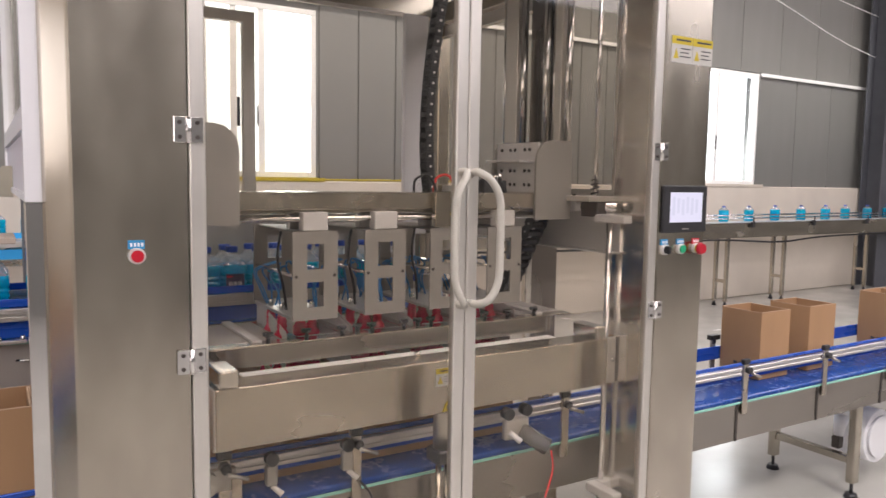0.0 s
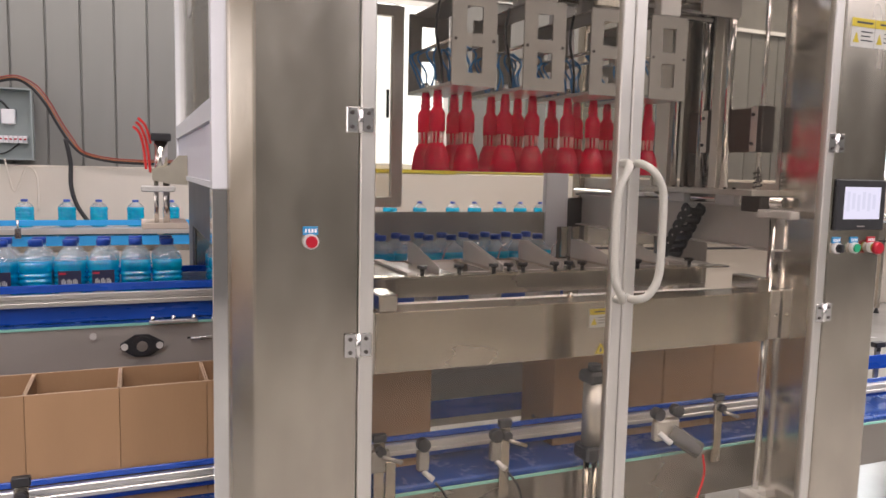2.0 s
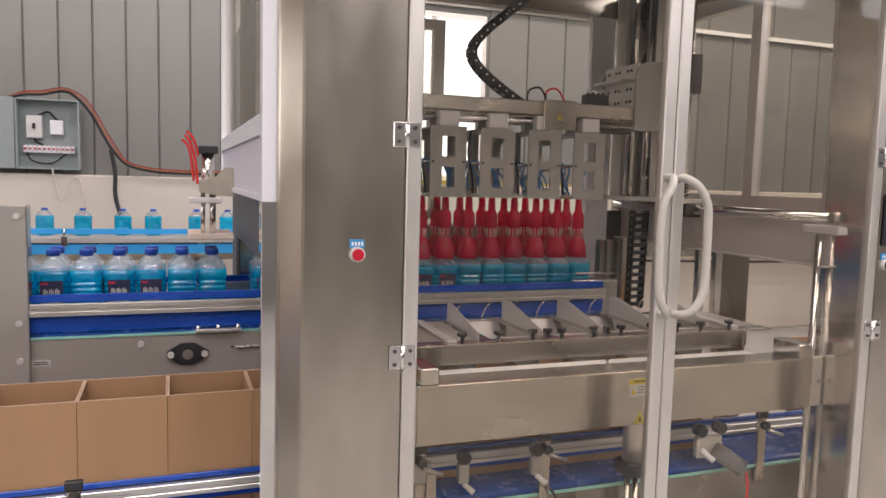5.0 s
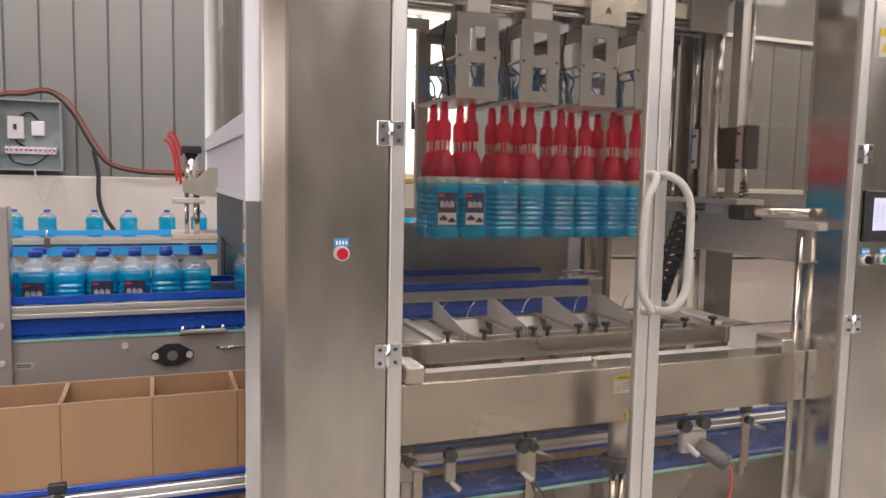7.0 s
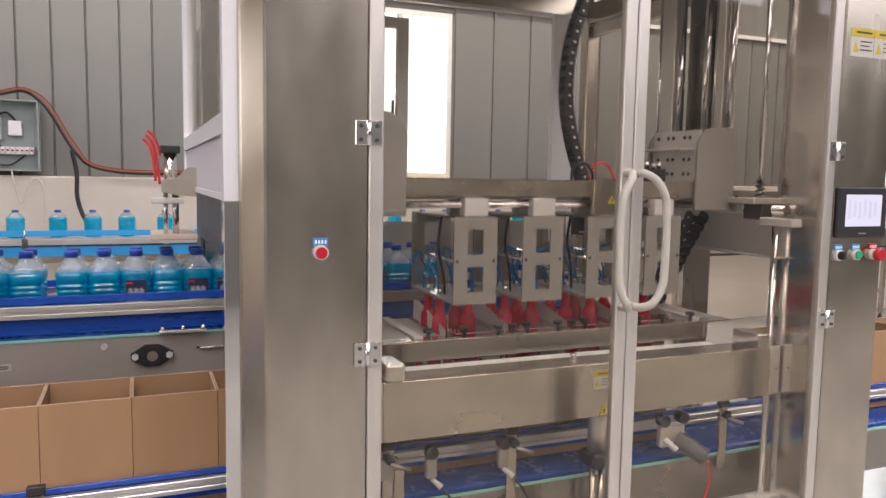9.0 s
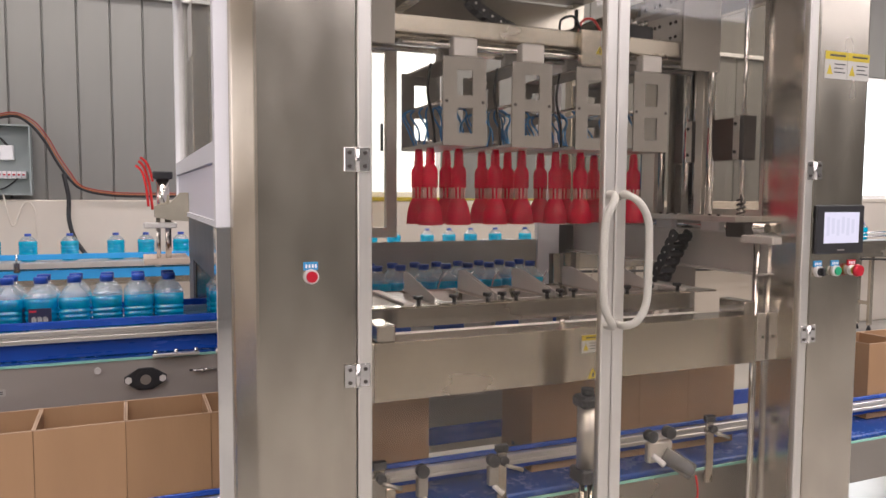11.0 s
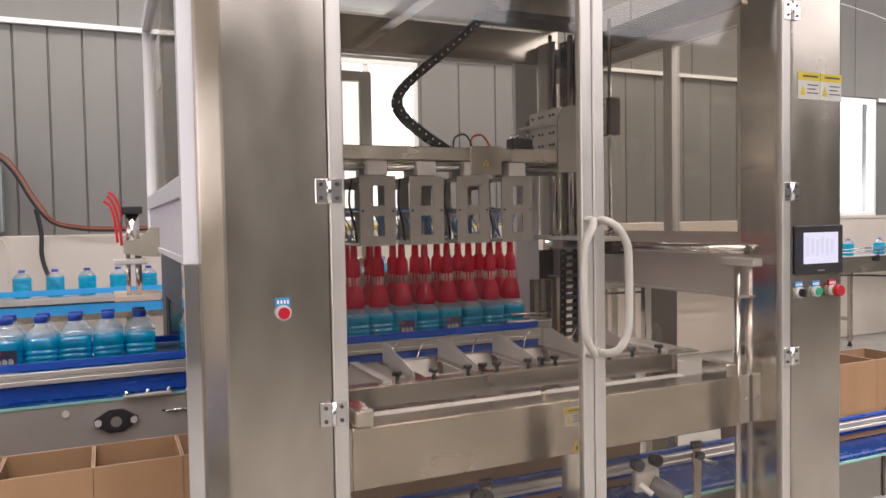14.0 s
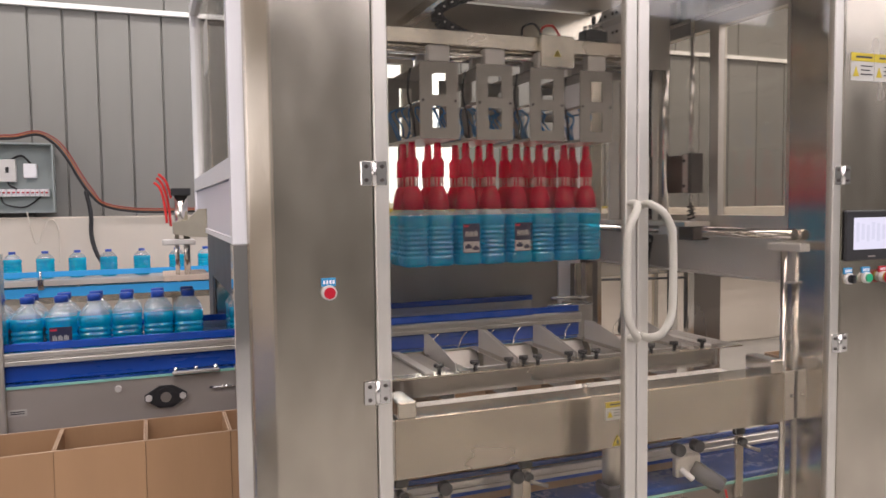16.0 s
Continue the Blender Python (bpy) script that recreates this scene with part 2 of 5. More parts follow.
SATIN_SHEET = material("satin_steel_sheet", (0.43, 0.40, 0.37), 0.4, 0.45, 0.12, 6, (0.4, 1, 1), 0.03, 60, 0.08)
WOOD = material("press_board", (0.62, 0.52, 0.44), 0.6, 0.0, 0.14, 30, (0.1, 1, 1), 0.05, 90)
BOX_GREY = material("grey_box_paint", (0.30, 0.34, 0.335), 0.45, 0.0, 0.08, 10)
GREEN = material("green_button", (0.02, 0.33, 0.16), 0.35, 0.0, 0.1, 30)
BUTTON_RED = material("red_button", (0.46, 0.012, 0.03), 0.3, 0.0, 0.1, 30)
TAG_BLUE = material("blue_tag", (0.03, 0.24, 0.48), 0.4, 0.0, 0.1, 30)
BELT_WHITE = material("white_belt", (0.62, 0.64, 0.66), 0.45, 0.0, 0.08, 20)
PANE = pane_material("clear_acrylic", (0.93, 0.91, 0.875), 0.045)
WINDOW_GLASS = pane_material("window_glass", (0.97, 0.98, 0.98), 0.03)
SCREEN = glow_material("lit_screen", (0.72, 0.70, 0.86), 0.9)


# ---------------------------------------------------------------- mesh helpers
def box(bm, x0, x1, y0, y1, z0, z1, bev=0.0, seg=1):
    """A box between two corners, its edges rounded by bev."""
    r = bmesh.ops.create_cube(bm, size=1.0)
    vs = r["verts"]
    for v in vs:
        v.co = Vector(((x0 + x1) / 2 + v.co.x * (x1 - x0), (y0 + y1) / 2 + v.co.y * (y1 - y0), (z0 + z1) / 2 + v.co.z * (z1 - z0)))
    if bev:
        es = list({e for v in vs for e in v.link_edges})
        bmesh.ops.bevel(bm, geom=es, offset=bev, segments=seg, affect="EDGES", profile=0.6)


def rod(bm, a, b, r, n=14, r2=None):
    """A round bar from a to b."""
    a, b = Vector(a), Vector(b)
    d = b - a
    m = Matrix.Translation((a + b) / 2) @ d.to_track_quat("Z", "Y").to_matrix().to_4x4()
    res = bmesh.ops.create_cone(bm, cap_ends=True, segments=n, radius1=r, radius2=r if r2 is None else r2, depth=d.length, matrix=m)
    for f in {f for v in res["verts"] for f in v.link_faces}:
        f.smooth = len(f.verts) == 4


def lathe(bm, prof, n=20, at=(0, 0, 0)):
    """Turns a profile of (radius, height) about the upright axis."""
    rings = []
    for r, z in prof:
        if r < 1e-5:
            rings.append([bm.verts.new((at[0], at[1], at[2] + z))])
        else:
            rings.append([bm.verts.new((at[0] + r * math.cos(2 * math.pi * i / n), at[1] + r * math.sin(2 * math.pi * i / n), at[2] + z)) for i in range(n)])
    for p, q in zip(rings, rings[1:]):
        for i in range(n):
            j = (i + 1) % n
            if len(p) == 1 and len(q) == 1:
                continue
            f = [p[0], q[j], q[i]] if len(p) == 1 else [p[i], p[j], q[0]] if len(q) == 1 else [p[i], p[j], q[j], q[i]]
            bm.faces.new(f).smooth = True


def tube(bm, pts, r, n=8):
    """A round hose through the points, smoothed."""
    p = [Vector(q) for q in pts]
    fine = []
    for i in range(len(p) - 1):
        a, b, c, d = p[max(i - 1, 0)], p[i], p[i + 1], p[min(i + 2, len(p) - 1)]
        for k in range(6):
            t = k / 6
            fine.append(0.5 * ((2 * b) + (c - a) * t + (2 * a - 5 * b + 4 * c - d) * t * t + (3 * b - a - 3 * c + d) * t ** 3))
    fine.append(p[-1])
    rings = []
    for i, q in enumerate(fine):
        d = (fine[min(i + 1, len(fine) - 1)] - fine[max(i - 1, 0)]).normalized()
        u = d.orthogonal().normalized() if i == 0 else (rings[-1][1] - d * rings[-1][1].dot(d)).normalized()
        w = d.cross(u)
        rings.append(([bm.verts.new(q + r * (math.cos(2 * math.pi * k / n) * u + math.sin(2 * math.pi * k / n) * w)) for k in range(n)], u))
    for (s, _), (e, _) in zip(rings, rings[1:]):
        for k in range(n):
            bm.faces.new((s[k], s[(k + 1) % n], e[(k + 1) % n], e[k])).smooth = True
    bm.faces.new(rings[0][0][::-1])
    bm.faces.new(rings[-1][0])


def plate(bm, outline, axis, d0, d1, holes=()):
    """A flat plate: an outline in two axes, given depth along the third, with rectangular holes (u0, u1, v0, v1)."""
    def place(u, v, d):
        return {"x": (d, u, v), "y": (u, d, v), "z": (u, v, d)}[axis]
    if not holes:
        a = [bm.verts.new(place(u, v, d0)) for u, v in outline]
        b = [bm.verts.new(place(u, v, d1)) for u, v in outline]
        bm.faces.new(a)
        bm.faces.new(b[::-1])
        for i in range(len(a)):
            j = (i + 1) % len(a)
            bm.faces.new((a[j], a[i], b[i], b[j]))
    else:
        us = sorted({outline[0][0], outline[2][0], *[h[0] for h in holes], *[h[1] for h in holes]})
        vs = sorted({outline[0][1], outline[2][1], *[h[2] for h in holes], *[h[3] for h in holes]})
        for i in range(len(us) - 1):
            for j in range(len(vs) - 1):
                cu, cv = (us[i] + us[i + 1]) / 2, (vs[j] + vs[j + 1]) / 2
                if any(h[0] < cu < h[1] and h[2] < cv < h[3] for h in holes):
                    continue
                a, b = place(us[i], vs[j], d0), place(us[i + 1], vs[j + 1], d1)
                box(bm, min(a[0], b[0]), max(a[0], b[0]), min(a[1], b[1]), max(a[1], b[1]), min(a[2], b[2]), max(a[2], b[2]))
        bmesh.ops.remove_doubles(bm, verts=bm.verts[:], dist=1e-5)
        seen, dead = {}, []
        for f in bm.faces:
            k = tuple(sorted((round(v.co.x, 5), round(v.co.y, 5), round(v.co.z, 5)) for v in f.verts))
            if k in seen:
                dead += [f, seen[k]]
            seen[k] = f
        bmesh.ops.delete(bm, geom=list(set(dead)), context="FACES_ONLY")
    bmesh.ops.recalc_face_normals(bm, faces=bm.faces[:])


def part(name, bm, mat, parent=None, label="", kind=""):
    """Links a bmesh as one mesh object under a thing or a part."""
    me = bpy.data.meshes.new(name)
    bm.to_mesh(me)
    bm.free()
    me.materials.append(mat)
    ob = new(name, me)
    if parent:
        ob.parent = parent
    if label or kind:
        tagged(ob, label=label, kind=kind)
    return ob


def thing(name, label, category, group="", at=(0, 0, 0)):
    ob = new(name)
    ob.empty_display_size = 0.05
    ob.location = at
    return tagged(ob, label, category, group)


SINGLE = {"screw", "handle_screw", "clamp_bolt", "bolt", "inner_cheek", "end_plate", "fitting", "wiring", "small_breaker", "breaker_switch", "column", "guide_bar", "slide_bar", "bearing_block",
          "tie_rod", "joint_cover", "base_rail", "stand", "stopper_knob", "flange", "stop_rod", "red_hose", "block", "wall_rail", "air_hose", "guide_rod", "chain_link"}


def simple(name, mat, parent=None, boxes=(), rods=(), tubes=(), label="", bev=0.002):
    """A part out of boxes, round bars and hoses; small repeats become parts of their own."""
    count = len(boxes) + len(rods) + len(tubes)
    if name in SINGLE and count > 1:
        obs = [simple(name, mat, parent, [b], label=label, bev=bev) for b in boxes]
        obs += [simple(name, mat, parent, [], [a], label=label) for a in rods]
        obs += [simple(name, mat, parent, [], [], [q], label=label) for q in tubes]
        return obs[0]
    bm = bmesh.new()
    for b in boxes:
        box(bm, *b, bev)
    for a in rods:
        rod(bm, *a)
    for pts, r in tubes:
        tube(bm, pts, r)
    return part(name, bm, mat, parent, label)


def structure(name, mat, boxes, label, bev=0.0):
    ob = simple(name, mat, None, boxes, bev=bev)
    return tagged(ob, label, kind="structure")


def plain_glow(name, colour, strength):
    m = bpy.data.materials.new(name)
    m.use_nodes = True
    nt = m.node_tree
    nt.nodes.remove(nt.nodes["Principled BSDF"])
    e = nt.nodes.new("ShaderNodeEmission")
    e.inputs[0].default_value, e.inputs[1].default_value = (*colour, 1), strength
    nt.links.new(e.outputs[0], nt.nodes["Material Output"].inputs[0])
    return m


OVERCAST = plain_glow("overcast_sky", (0.97, 0.98, 1.0), 2.4)


# ---------------------------------------------------------------- the hall
WALL = 4.85
structure("floor", CONCRETE, [(-7.2, 16.2, -7.2, 5.2, -0.2, 0)], "pale polished concrete floor of the hall")


def hall():
    # far wall: plaster plinth, sheet panels above it, two windows
    holes = ((1.34, 2.38, 1.53, 3.05), (7.72, 8.82, 1.53, 3.03))
    bm = bmesh.new()
    box(bm, -7.2, 16.2, WALL, WALL + 0.3, 0, 1.5, 0.012)
    tagged(part("wall_north_plinth", bm, PLASTER), "cream plastered lower wall with a rough top ledge", kind="structure")
    bm = bmesh.new()
    plate(bm, [(-7.2, 1.5), (16.2, 1.5), (16.2, 6.0), (-7.2, 6.0)], "y", WALL + 0.14, WALL + 0.3, holes)
    upper = tagged(part("wall_north", bm, SHEET_DARK), "grey sheet-clad upper wall of the hall", kind="structure")

    def panel(x0, x1, z0, z1, mat):
        bm = bmesh.new()
        w, h = x1 - x0, z1 - z0
        prof = [(0.0, 0.0), (0.007, -0.016), (w - 0.012, -0.016), (w - 0.005, 0.0)]
        vs = [[bm.verts.new((u, d, z)) for u, d in prof] for z in (0, h)]
        for i in range(3):
            bm.faces.new((vs[0][i], vs[0][i + 1], vs[1][i + 1], vs[1][i]))
        bm.faces.new((vs[0][3], vs[0][2], vs[0][1], vs[0][0]))
        bm.faces.new((vs[1][0], vs[1][1], vs[1][2], vs[1][3]))
        bmesh.ops.recalc_face_normals(bm, faces=bm.faces[:])
        return part("wall_panel", bm, mat, upper), w

    spans = [(-6.98, 1.30, 0.2412, SHEET, 1.5, 3.12), (2.42, 7.68, 0.40, SHEET_DARK, 1.5, 3.12), (8.86, 16.0, 0.85, SHEET_DARK, 1.5, 3.0),
             (-7.0, 7.6, 0.85, SHEET, 3.16, 6.0), (7.6, 16.0, 0.85, SHEET, 3.05, 6.0)]
    for x0, x1, w, mat, z0, z1 in spans:
        n = int((x1 - x0) / w)
        first, _ = panel(0, w, z0, z1, mat)
        first.location = (x0, WALL + 0.138, z0)
        for i in range(1, n):
            o = first.copy()
            scene.collection.objects.link(o)
            o.location = (x0 + i * w, WALL + 0.138, z0)
    simple("wall_rail", FRAME_WHITE, upper, [(-7.0, 7.6, WALL + 0.08, WALL + 0.115, 3.115, 3.155), (8.86, 16.0, WALL + 0.09, WALL + 0.115, 3.0, 3.045)], label="pale horizontal wall rail")
    # windows
    for name, x0, x1, z0, z1, bars in (("window_1", 1.34, 2.38, 1.53, 3.05, (1.62, 1.87)), ("window_2", 7.72, 8.82, 1.53, 3.03, (8.0,))):
        w = tagged(new(name), "white-framed window with bright sky behind it", kind="structure")
        f = 0.05
        y0, y1 = WALL + 0.10, WALL + 0.20
        simple("window_frame", FRAME_WHITE, w, [(x0, x1, y0, y1, z0, z0 + f), (x0, x1, y0, y1, z1 - f, z1), (x0, x0 + f, y0, y1, z0 + f, z1 - f), (x1 - f, x1, y0, y1, z0 + f, z1 - f)]
               + [(b - 0.03, b + 0.03, y0 + 0.01, y1 - 0.01, z0 + f, z1 - f) for b in bars], bev=0.004)
        simple("window_sill", YELLOW if name == "window_1" else PLASTER, w, [(x0 - 0.05, x1 + 0.05, WALL - 0.01, WALL + 0.10, z0 - 0.035, z0)], label="pale yellow sill board", bev=0.004)
        edges = [x0 + f, *[b + s * 0.03 for b in bars for s in (-1, 1)], x1 - f]
        for a, b in zip(edges[::2], edges[1::2]):
            p = simple("pane", WINDOW_GLASS, w, [(a, b, y0 + 0.045, y0 + 0.051, z0 + f, z1 - f)], bev=0)
            p.visible_shadow = False
        simple("window_handle", BLACK, w, [], [((bars[-1] - 0.045, y0 - 0.02, 1.98), (bars[-1] - 0.045, y0 - 0.02, 2.16), 0.008)])
    # other walls, each with a row of unseen openings added for light, and the roof
    bm = bmesh.new()
    plate(bm, [(-7.2, 0), (16.2, 0), (16.2, 6.0), (-7.2, 6.0)], "y", -7.2, -7.0, [(c - 1.5, c + 1.5, 4.1, 5.6) for c in (-4.4, -0.6, 3.2, 7.0, 10.8)])
    tagged(part("wall_south", bm, SHEET_DARK), "grey sheet-clad wall with unseen high openings added for light", kind="structure")
    bm = bmesh.new()
    plate(bm, [(-7.0, 0), (4.85, 0), (4.85, 6.0), (-7.0, 6.0)], "x", -7.2, -7.0, [(c - 1.1, c + 1.1, 1.6, 3.1) for c in (-4.6, -1.2, 2.2)])
    tagged(part("wall_west", bm, PLASTER), "plain plastered side wall with unseen openings added for light", kind="structure")
    structure("wall_east", SHEET, [(16.0, 16.2, -7.0, 4.85, 0, 6.0)], "plain plastered end wall of the hall")
    bm = bmesh.new()
    plate(bm, [(-7.2, -7.2), (16.2, -7.2), (16.2, 5.2), (-7.2, 5.2)], "z", 6.0, 6.2, [(-4.0, 13.0, sy - 0.55, sy + 0.55) for sy in (-4.6, -1.9, 2.6)])
    tagged(part("ceiling", bm, ROOF), "grey sheet roof with long unseen openings added for light", kind="structure")
    structure("backdrop", OVERCAST, [(-20, 40, 12.0, 12.1, -2, 12)], "plain white overcast sky beyond the windows")
    # steel column of the hall
    c = thing("column", "dark painted steel hall column against the wall", "column")
    simple("flange", BEAM_PAINT, c, [(11.2, 11.55, 4.50, 4.52, 0, 6), (11.2, 11.55, 4.80, 4.82, 0, 6)])
    simple("web", BEAM_PAINT, c, [(11.36, 11.38, 4.52, 4.80, 0, 6)])
    # wires across the wall
    for i, (z, dz) in enumerate(((4.05, -0.55), (4.4, -0.3), (4.62, -0.25))):
        w = thing("wire", "thin pale wire strung along the upper wall", "wire", "wires on the wall")
        simple("strand", FRAME_WHITE, w, tubes=[([(6.2, WALL - 0.06, z + 0.2), (8.5, WALL - 0.08, z), (11.2, WALL - 0.05, z + dz), (15.9, WALL - 0.05, z + dz - 0.4)], 0.006)])


hall()


# ---------------------------------------------------------------- stickers
def warning_sticker(parent, x, y, z, w, h):
    """A white notice with a yellow head, a warning triangle and lines of writing too small to read."""
    s = simple("warning_sticker", STICKER, parent, [(x, x + w, y - 0.0012, y, z - h, z)], label="white and yellow warning sticker", bev=0)
    simple("sticker_head", YELLOW, s, [(x, x + w, y - 0.002, y - 0.0012, z - 0.3 * h, z)], bev=0)
    bm = bmesh.new()
    u = 0.26 * w
    plate(bm, [(x + 0.08 * w, z - 0.85 * h), (x + 0.08 * w + u, z - 0.85 * h), (x + 0.08 * w + u / 2, z - 0.48 * h)], "y", y - 0.0022, y - 0.0012)
    part("warning_triangle", bm, YELLOW, s)
    bars = [(x + 0.2 * w, x + 0.9 * w, y - 0.0026, y - 0.002, z - 0.18 * h, z - 0.11 * h)]
    bars += [(x + 0.42 * w, x + (0.92 - 0.1 * (k % 2)) * w, y - 0.002, y - 0.0012, z - (0.48 + 0.15 * k) * h, z - (0.44 + 0.15 * k) * h) for k in range(3)]
    simple("writing", INK, s, bars, bev=0)
    return s


def triangle_sticker(parent, x, y, z, u):
    bm = bmesh.new()
    plate(bm, [(x - u / 2, z), (x + u / 2, z), (x, z + u * 0.87)], "y", y - 0.0015, y)
    s = part("warning_triangle", bm, YELLOW, parent, "yellow triangular warning sticker")
    bm = bmesh.new()
    plate(bm, [(x - u * 0.07, z + u * 0.12), (x + u * 0.07, z + u * 0.12), (x + u * 0.12, z + u * 0.34), (x, z + u * 0.6), (x - u * 0.12, z + u * 0.34)], "y", y - 0.0022, y - 0.0015)
    part("pictogram", bm, INK, s)


# ---------------------------------------------------------------- packing machine
machine = thing("packing_machine", "tall stainless steel case packing machine with clear double doors", "machine")
TOP = 2.42


def hinge(parent, x, z):
    h = simple("hinge", CHROME, parent, [(x - 0.030, x - 0.004, -0.007, -0.001, z - 0.027, z + 0.027), (x + 0.004, x + 0.030, -0.007, -0.001, z - 0.027, z + 0.027)],
               [((x, -0.007, z - 0.027), (x, -0.007, z + 0.027), 0.006)], label="chrome door hinge", bev=0.0015)
    simple("screw", DARK_IRON, h, [], [((x + sx, -0.0095, z + sz), (x + sx, -0.006, z + sz), 0.0045, 10) for sx in (-0.018, 0.018) for sz in (-0.015, 0.015)])


def cabinet(x0, x1, lo):
    bm = bmesh.new()
    if lo:
        plate(bm, [(x0, 0.0), (x1, 0.0), (x1, 0.165), (x0 - 0.050, 0.165), (x0 - 0.050, 0.062), (x0 - 0.044, 0.052), (x0 - 0.006, 0.003)], "z", 0.09, TOP)
    else:
        box(bm, x0, x1, 0.0, 0.165, 0.09, TOP, 0.008, 2)
    return part("cabinet", bm, STEEL, machine, "brushed stainless steel cabinet column")


left = cabinet(-0.113, 0.104, True)
right = cabinet(1.518, 1.733, False)
for x in (-0.08, 0.07, 1.55, 1.70):
    simple("foot", STEEL_DULL, machine, [], [((x, 0.08, 0.03), (x, 0.08, 0.1), 0.012), ((x, 0.08, 0.0), (x, 0.08, 0.03), 0.035)])


def button(parent, x, z, mat, mushroom=False, tag=TAG_BLUE):
    simple("name_tag", tag, parent, [(x - 0.016, x + 0.016, -0.003, 0, z + 0.014, z + 0.032)], bev=0)
    simple("tag_writing", LABEL_WHITE, parent, [(x - 0.012 + 0.007 * k, x - 0.008 + 0.007 * k, -0.0036, -0.003, z + 0.019, z + 0.027) for k in range(4)], bev=0)
    b = simple("push_button", PALE_PLATE, parent, [], [((x, -0.012, z), (x, 0, z), 0.0165, 20)], label="round panel push button")
    if mushroom:
        simple("button_collar", YELLOW, b, [], [((x, -0.021, z), (x, -0.012, z), 0.014, 18)])
        simple("button_cap", mat, b, [], [((x, -0.034, z), (x, -0.021, z), 0.016, 20, 0.020)], label="red mushroom stop button")
    else:
        simple("button_cap", mat, b, [], [((x, -0.017, z), (x, -0.012, z), 0.0125, 18)])


button(left, 0.0, 1.37, BUTTON_RED)
button(right, 1.548, 1.327, BLACK)
button(right, 1.620, 1.327, GREEN)
button(right, 1.692, 1.327, BUTTON_RED, True, BUTTON_RED)
simple("selector_lever", BLACK, right, [(1.543, 1.553, -0.028, -0.017, 1.315, 1.339)])

# control panel with its lit screen
hmi = simple("control_panel", BLACK, right, [(1.526, 1.729, -0.012, 0.0, 1.379, 1.528)], label="black touch panel with a lit pale screen", bev=0.004)
simple("screen", SCREEN, hmi, [(1.556, 1.704, -0.0128, -0.0122, 1.412, 1.506)], bev=0)
SCREEN_INK = glow_material("screen_writing", (0.66, 0.65, 0.81), 0.86)
simple("screen_writing", SCREEN_INK, hmi, [(1.566 + 0.021 * i, 1.578 + 0.021 * i, -0.0134, -0.0128, 1.435 + 0.006 * (i % 2), 1.492 - 0.004 * (i % 3)) for i in range(6)], bev=0)
simple("panel_mark", GREY_PLATE, hmi, [(1.615, 1.645, -0.0128, -0.0122, 1.389, 1.393)], bev=0)
warning_sticker(right, 1.545, -0.0, 1.985, 0.092, 0.080)
warning_sticker(right, 1.639, -0.0, 1.985, 0.092, 0.080)


def door(x0, x1, hinge_x, handed):
    """A framed clear door: aluminium profile round an acrylic sheet."""
    f = 0.034
    z0, z1 = 0.14, 2.36
    fr = simple("door", ALU, machine, [(x0, x0 + f, -0.003, 0.022, z0, z1), (x1 - f, x1, -0.003, 0.022, z0, z1), (x0 + f, x1 - f, -0.003, 0.022, z0, z0 + f), (x0 + f, x1 - f, -0.003, 0.022, z1 - f, z1)],
                label="clear acrylic door in a satin aluminium frame", bev=0.003)
    p = simple("pane", PANE, fr, [(x0 + f, x1 - f, 0.008, 0.012, z0 + f, z1 - f)], label="clear acrylic sheet", bev=0)
    p.visible_shadow = False
    for z in (0.30, 1.138, 1.630, 2.16):
        hinge(fr, hinge_x, z)
    # handle: a bent tube
    s = handed
    hx = x1 - 0.02 if s < 0 else x0 + 0.02
    simple("handle", HANDLE_GREY, fr, tubes=[([(hx, -0.003, 1.555), (hx, -0.03, 1.553), (hx + s * 0.018, -0.052, 1.535), (hx + s * 0.042, -0.056, 1.495), (hx + s * 0.048, -0.056, 1.44),
                                             (hx + s * 0.048, -0.056, 1.32), (hx + s * 0.042, -0.056, 1.265), (hx + s * 0.018, -0.052, 1.225), (hx, -0.03, 1.212), (hx, -0.003, 1.21)], 0.0105)], label="pale bent tube door handle")
    simple("handle_screw", CHROME, fr, [], [((hx - s * 0.012, -0.008, z), (hx - s * 0.012, -0.003, z), 0.008, 12) for z in (1.548, 1.217)])


door(0.108, 0.8045, 0.106, -1)
door(0.8075, 1.514, 1.516, 1)

# side walls: framed windows above, white panel below
def side_wall(x, y0, y1, s):
    f = 0.045
    zb, zm, zt = (1.49, 1.635, 2.34) if s < 0 else (1.475, 1.475, 2.22)
    ys = (y0, y1) if s < 0 else (y0, 0.52, y1)
    bm = bmesh.new()
    holes = [(a + f, b - (f if b == ys[-1] else 0), zm + 0.034, zt - f) for a, b in zip(ys, ys[1:])]
    plate(bm, [(y0, zb - 0.012), (y1, zb - 0.012), (y1, zt), (y0, zt)], "x", x - 0.018, x + 0.018, holes + ([(y0 + f, y1 - f, zb + 0.002, zm - 0.012)] if s < 0 else []))
    fr = part("side_window", bm, WHITE_PAINT if s < 0 else ALU, machine, "framed clear side window of the machine")
    for a, b in zip(ys, ys[1:]):
        p = simple("pane", PANE, fr, [(x - 0.003, x + 0.003, a + 0.03, b - 0.01, zm + 0.03, zt - f)], bev=0)
        p.visible_shadow = False
    return fr


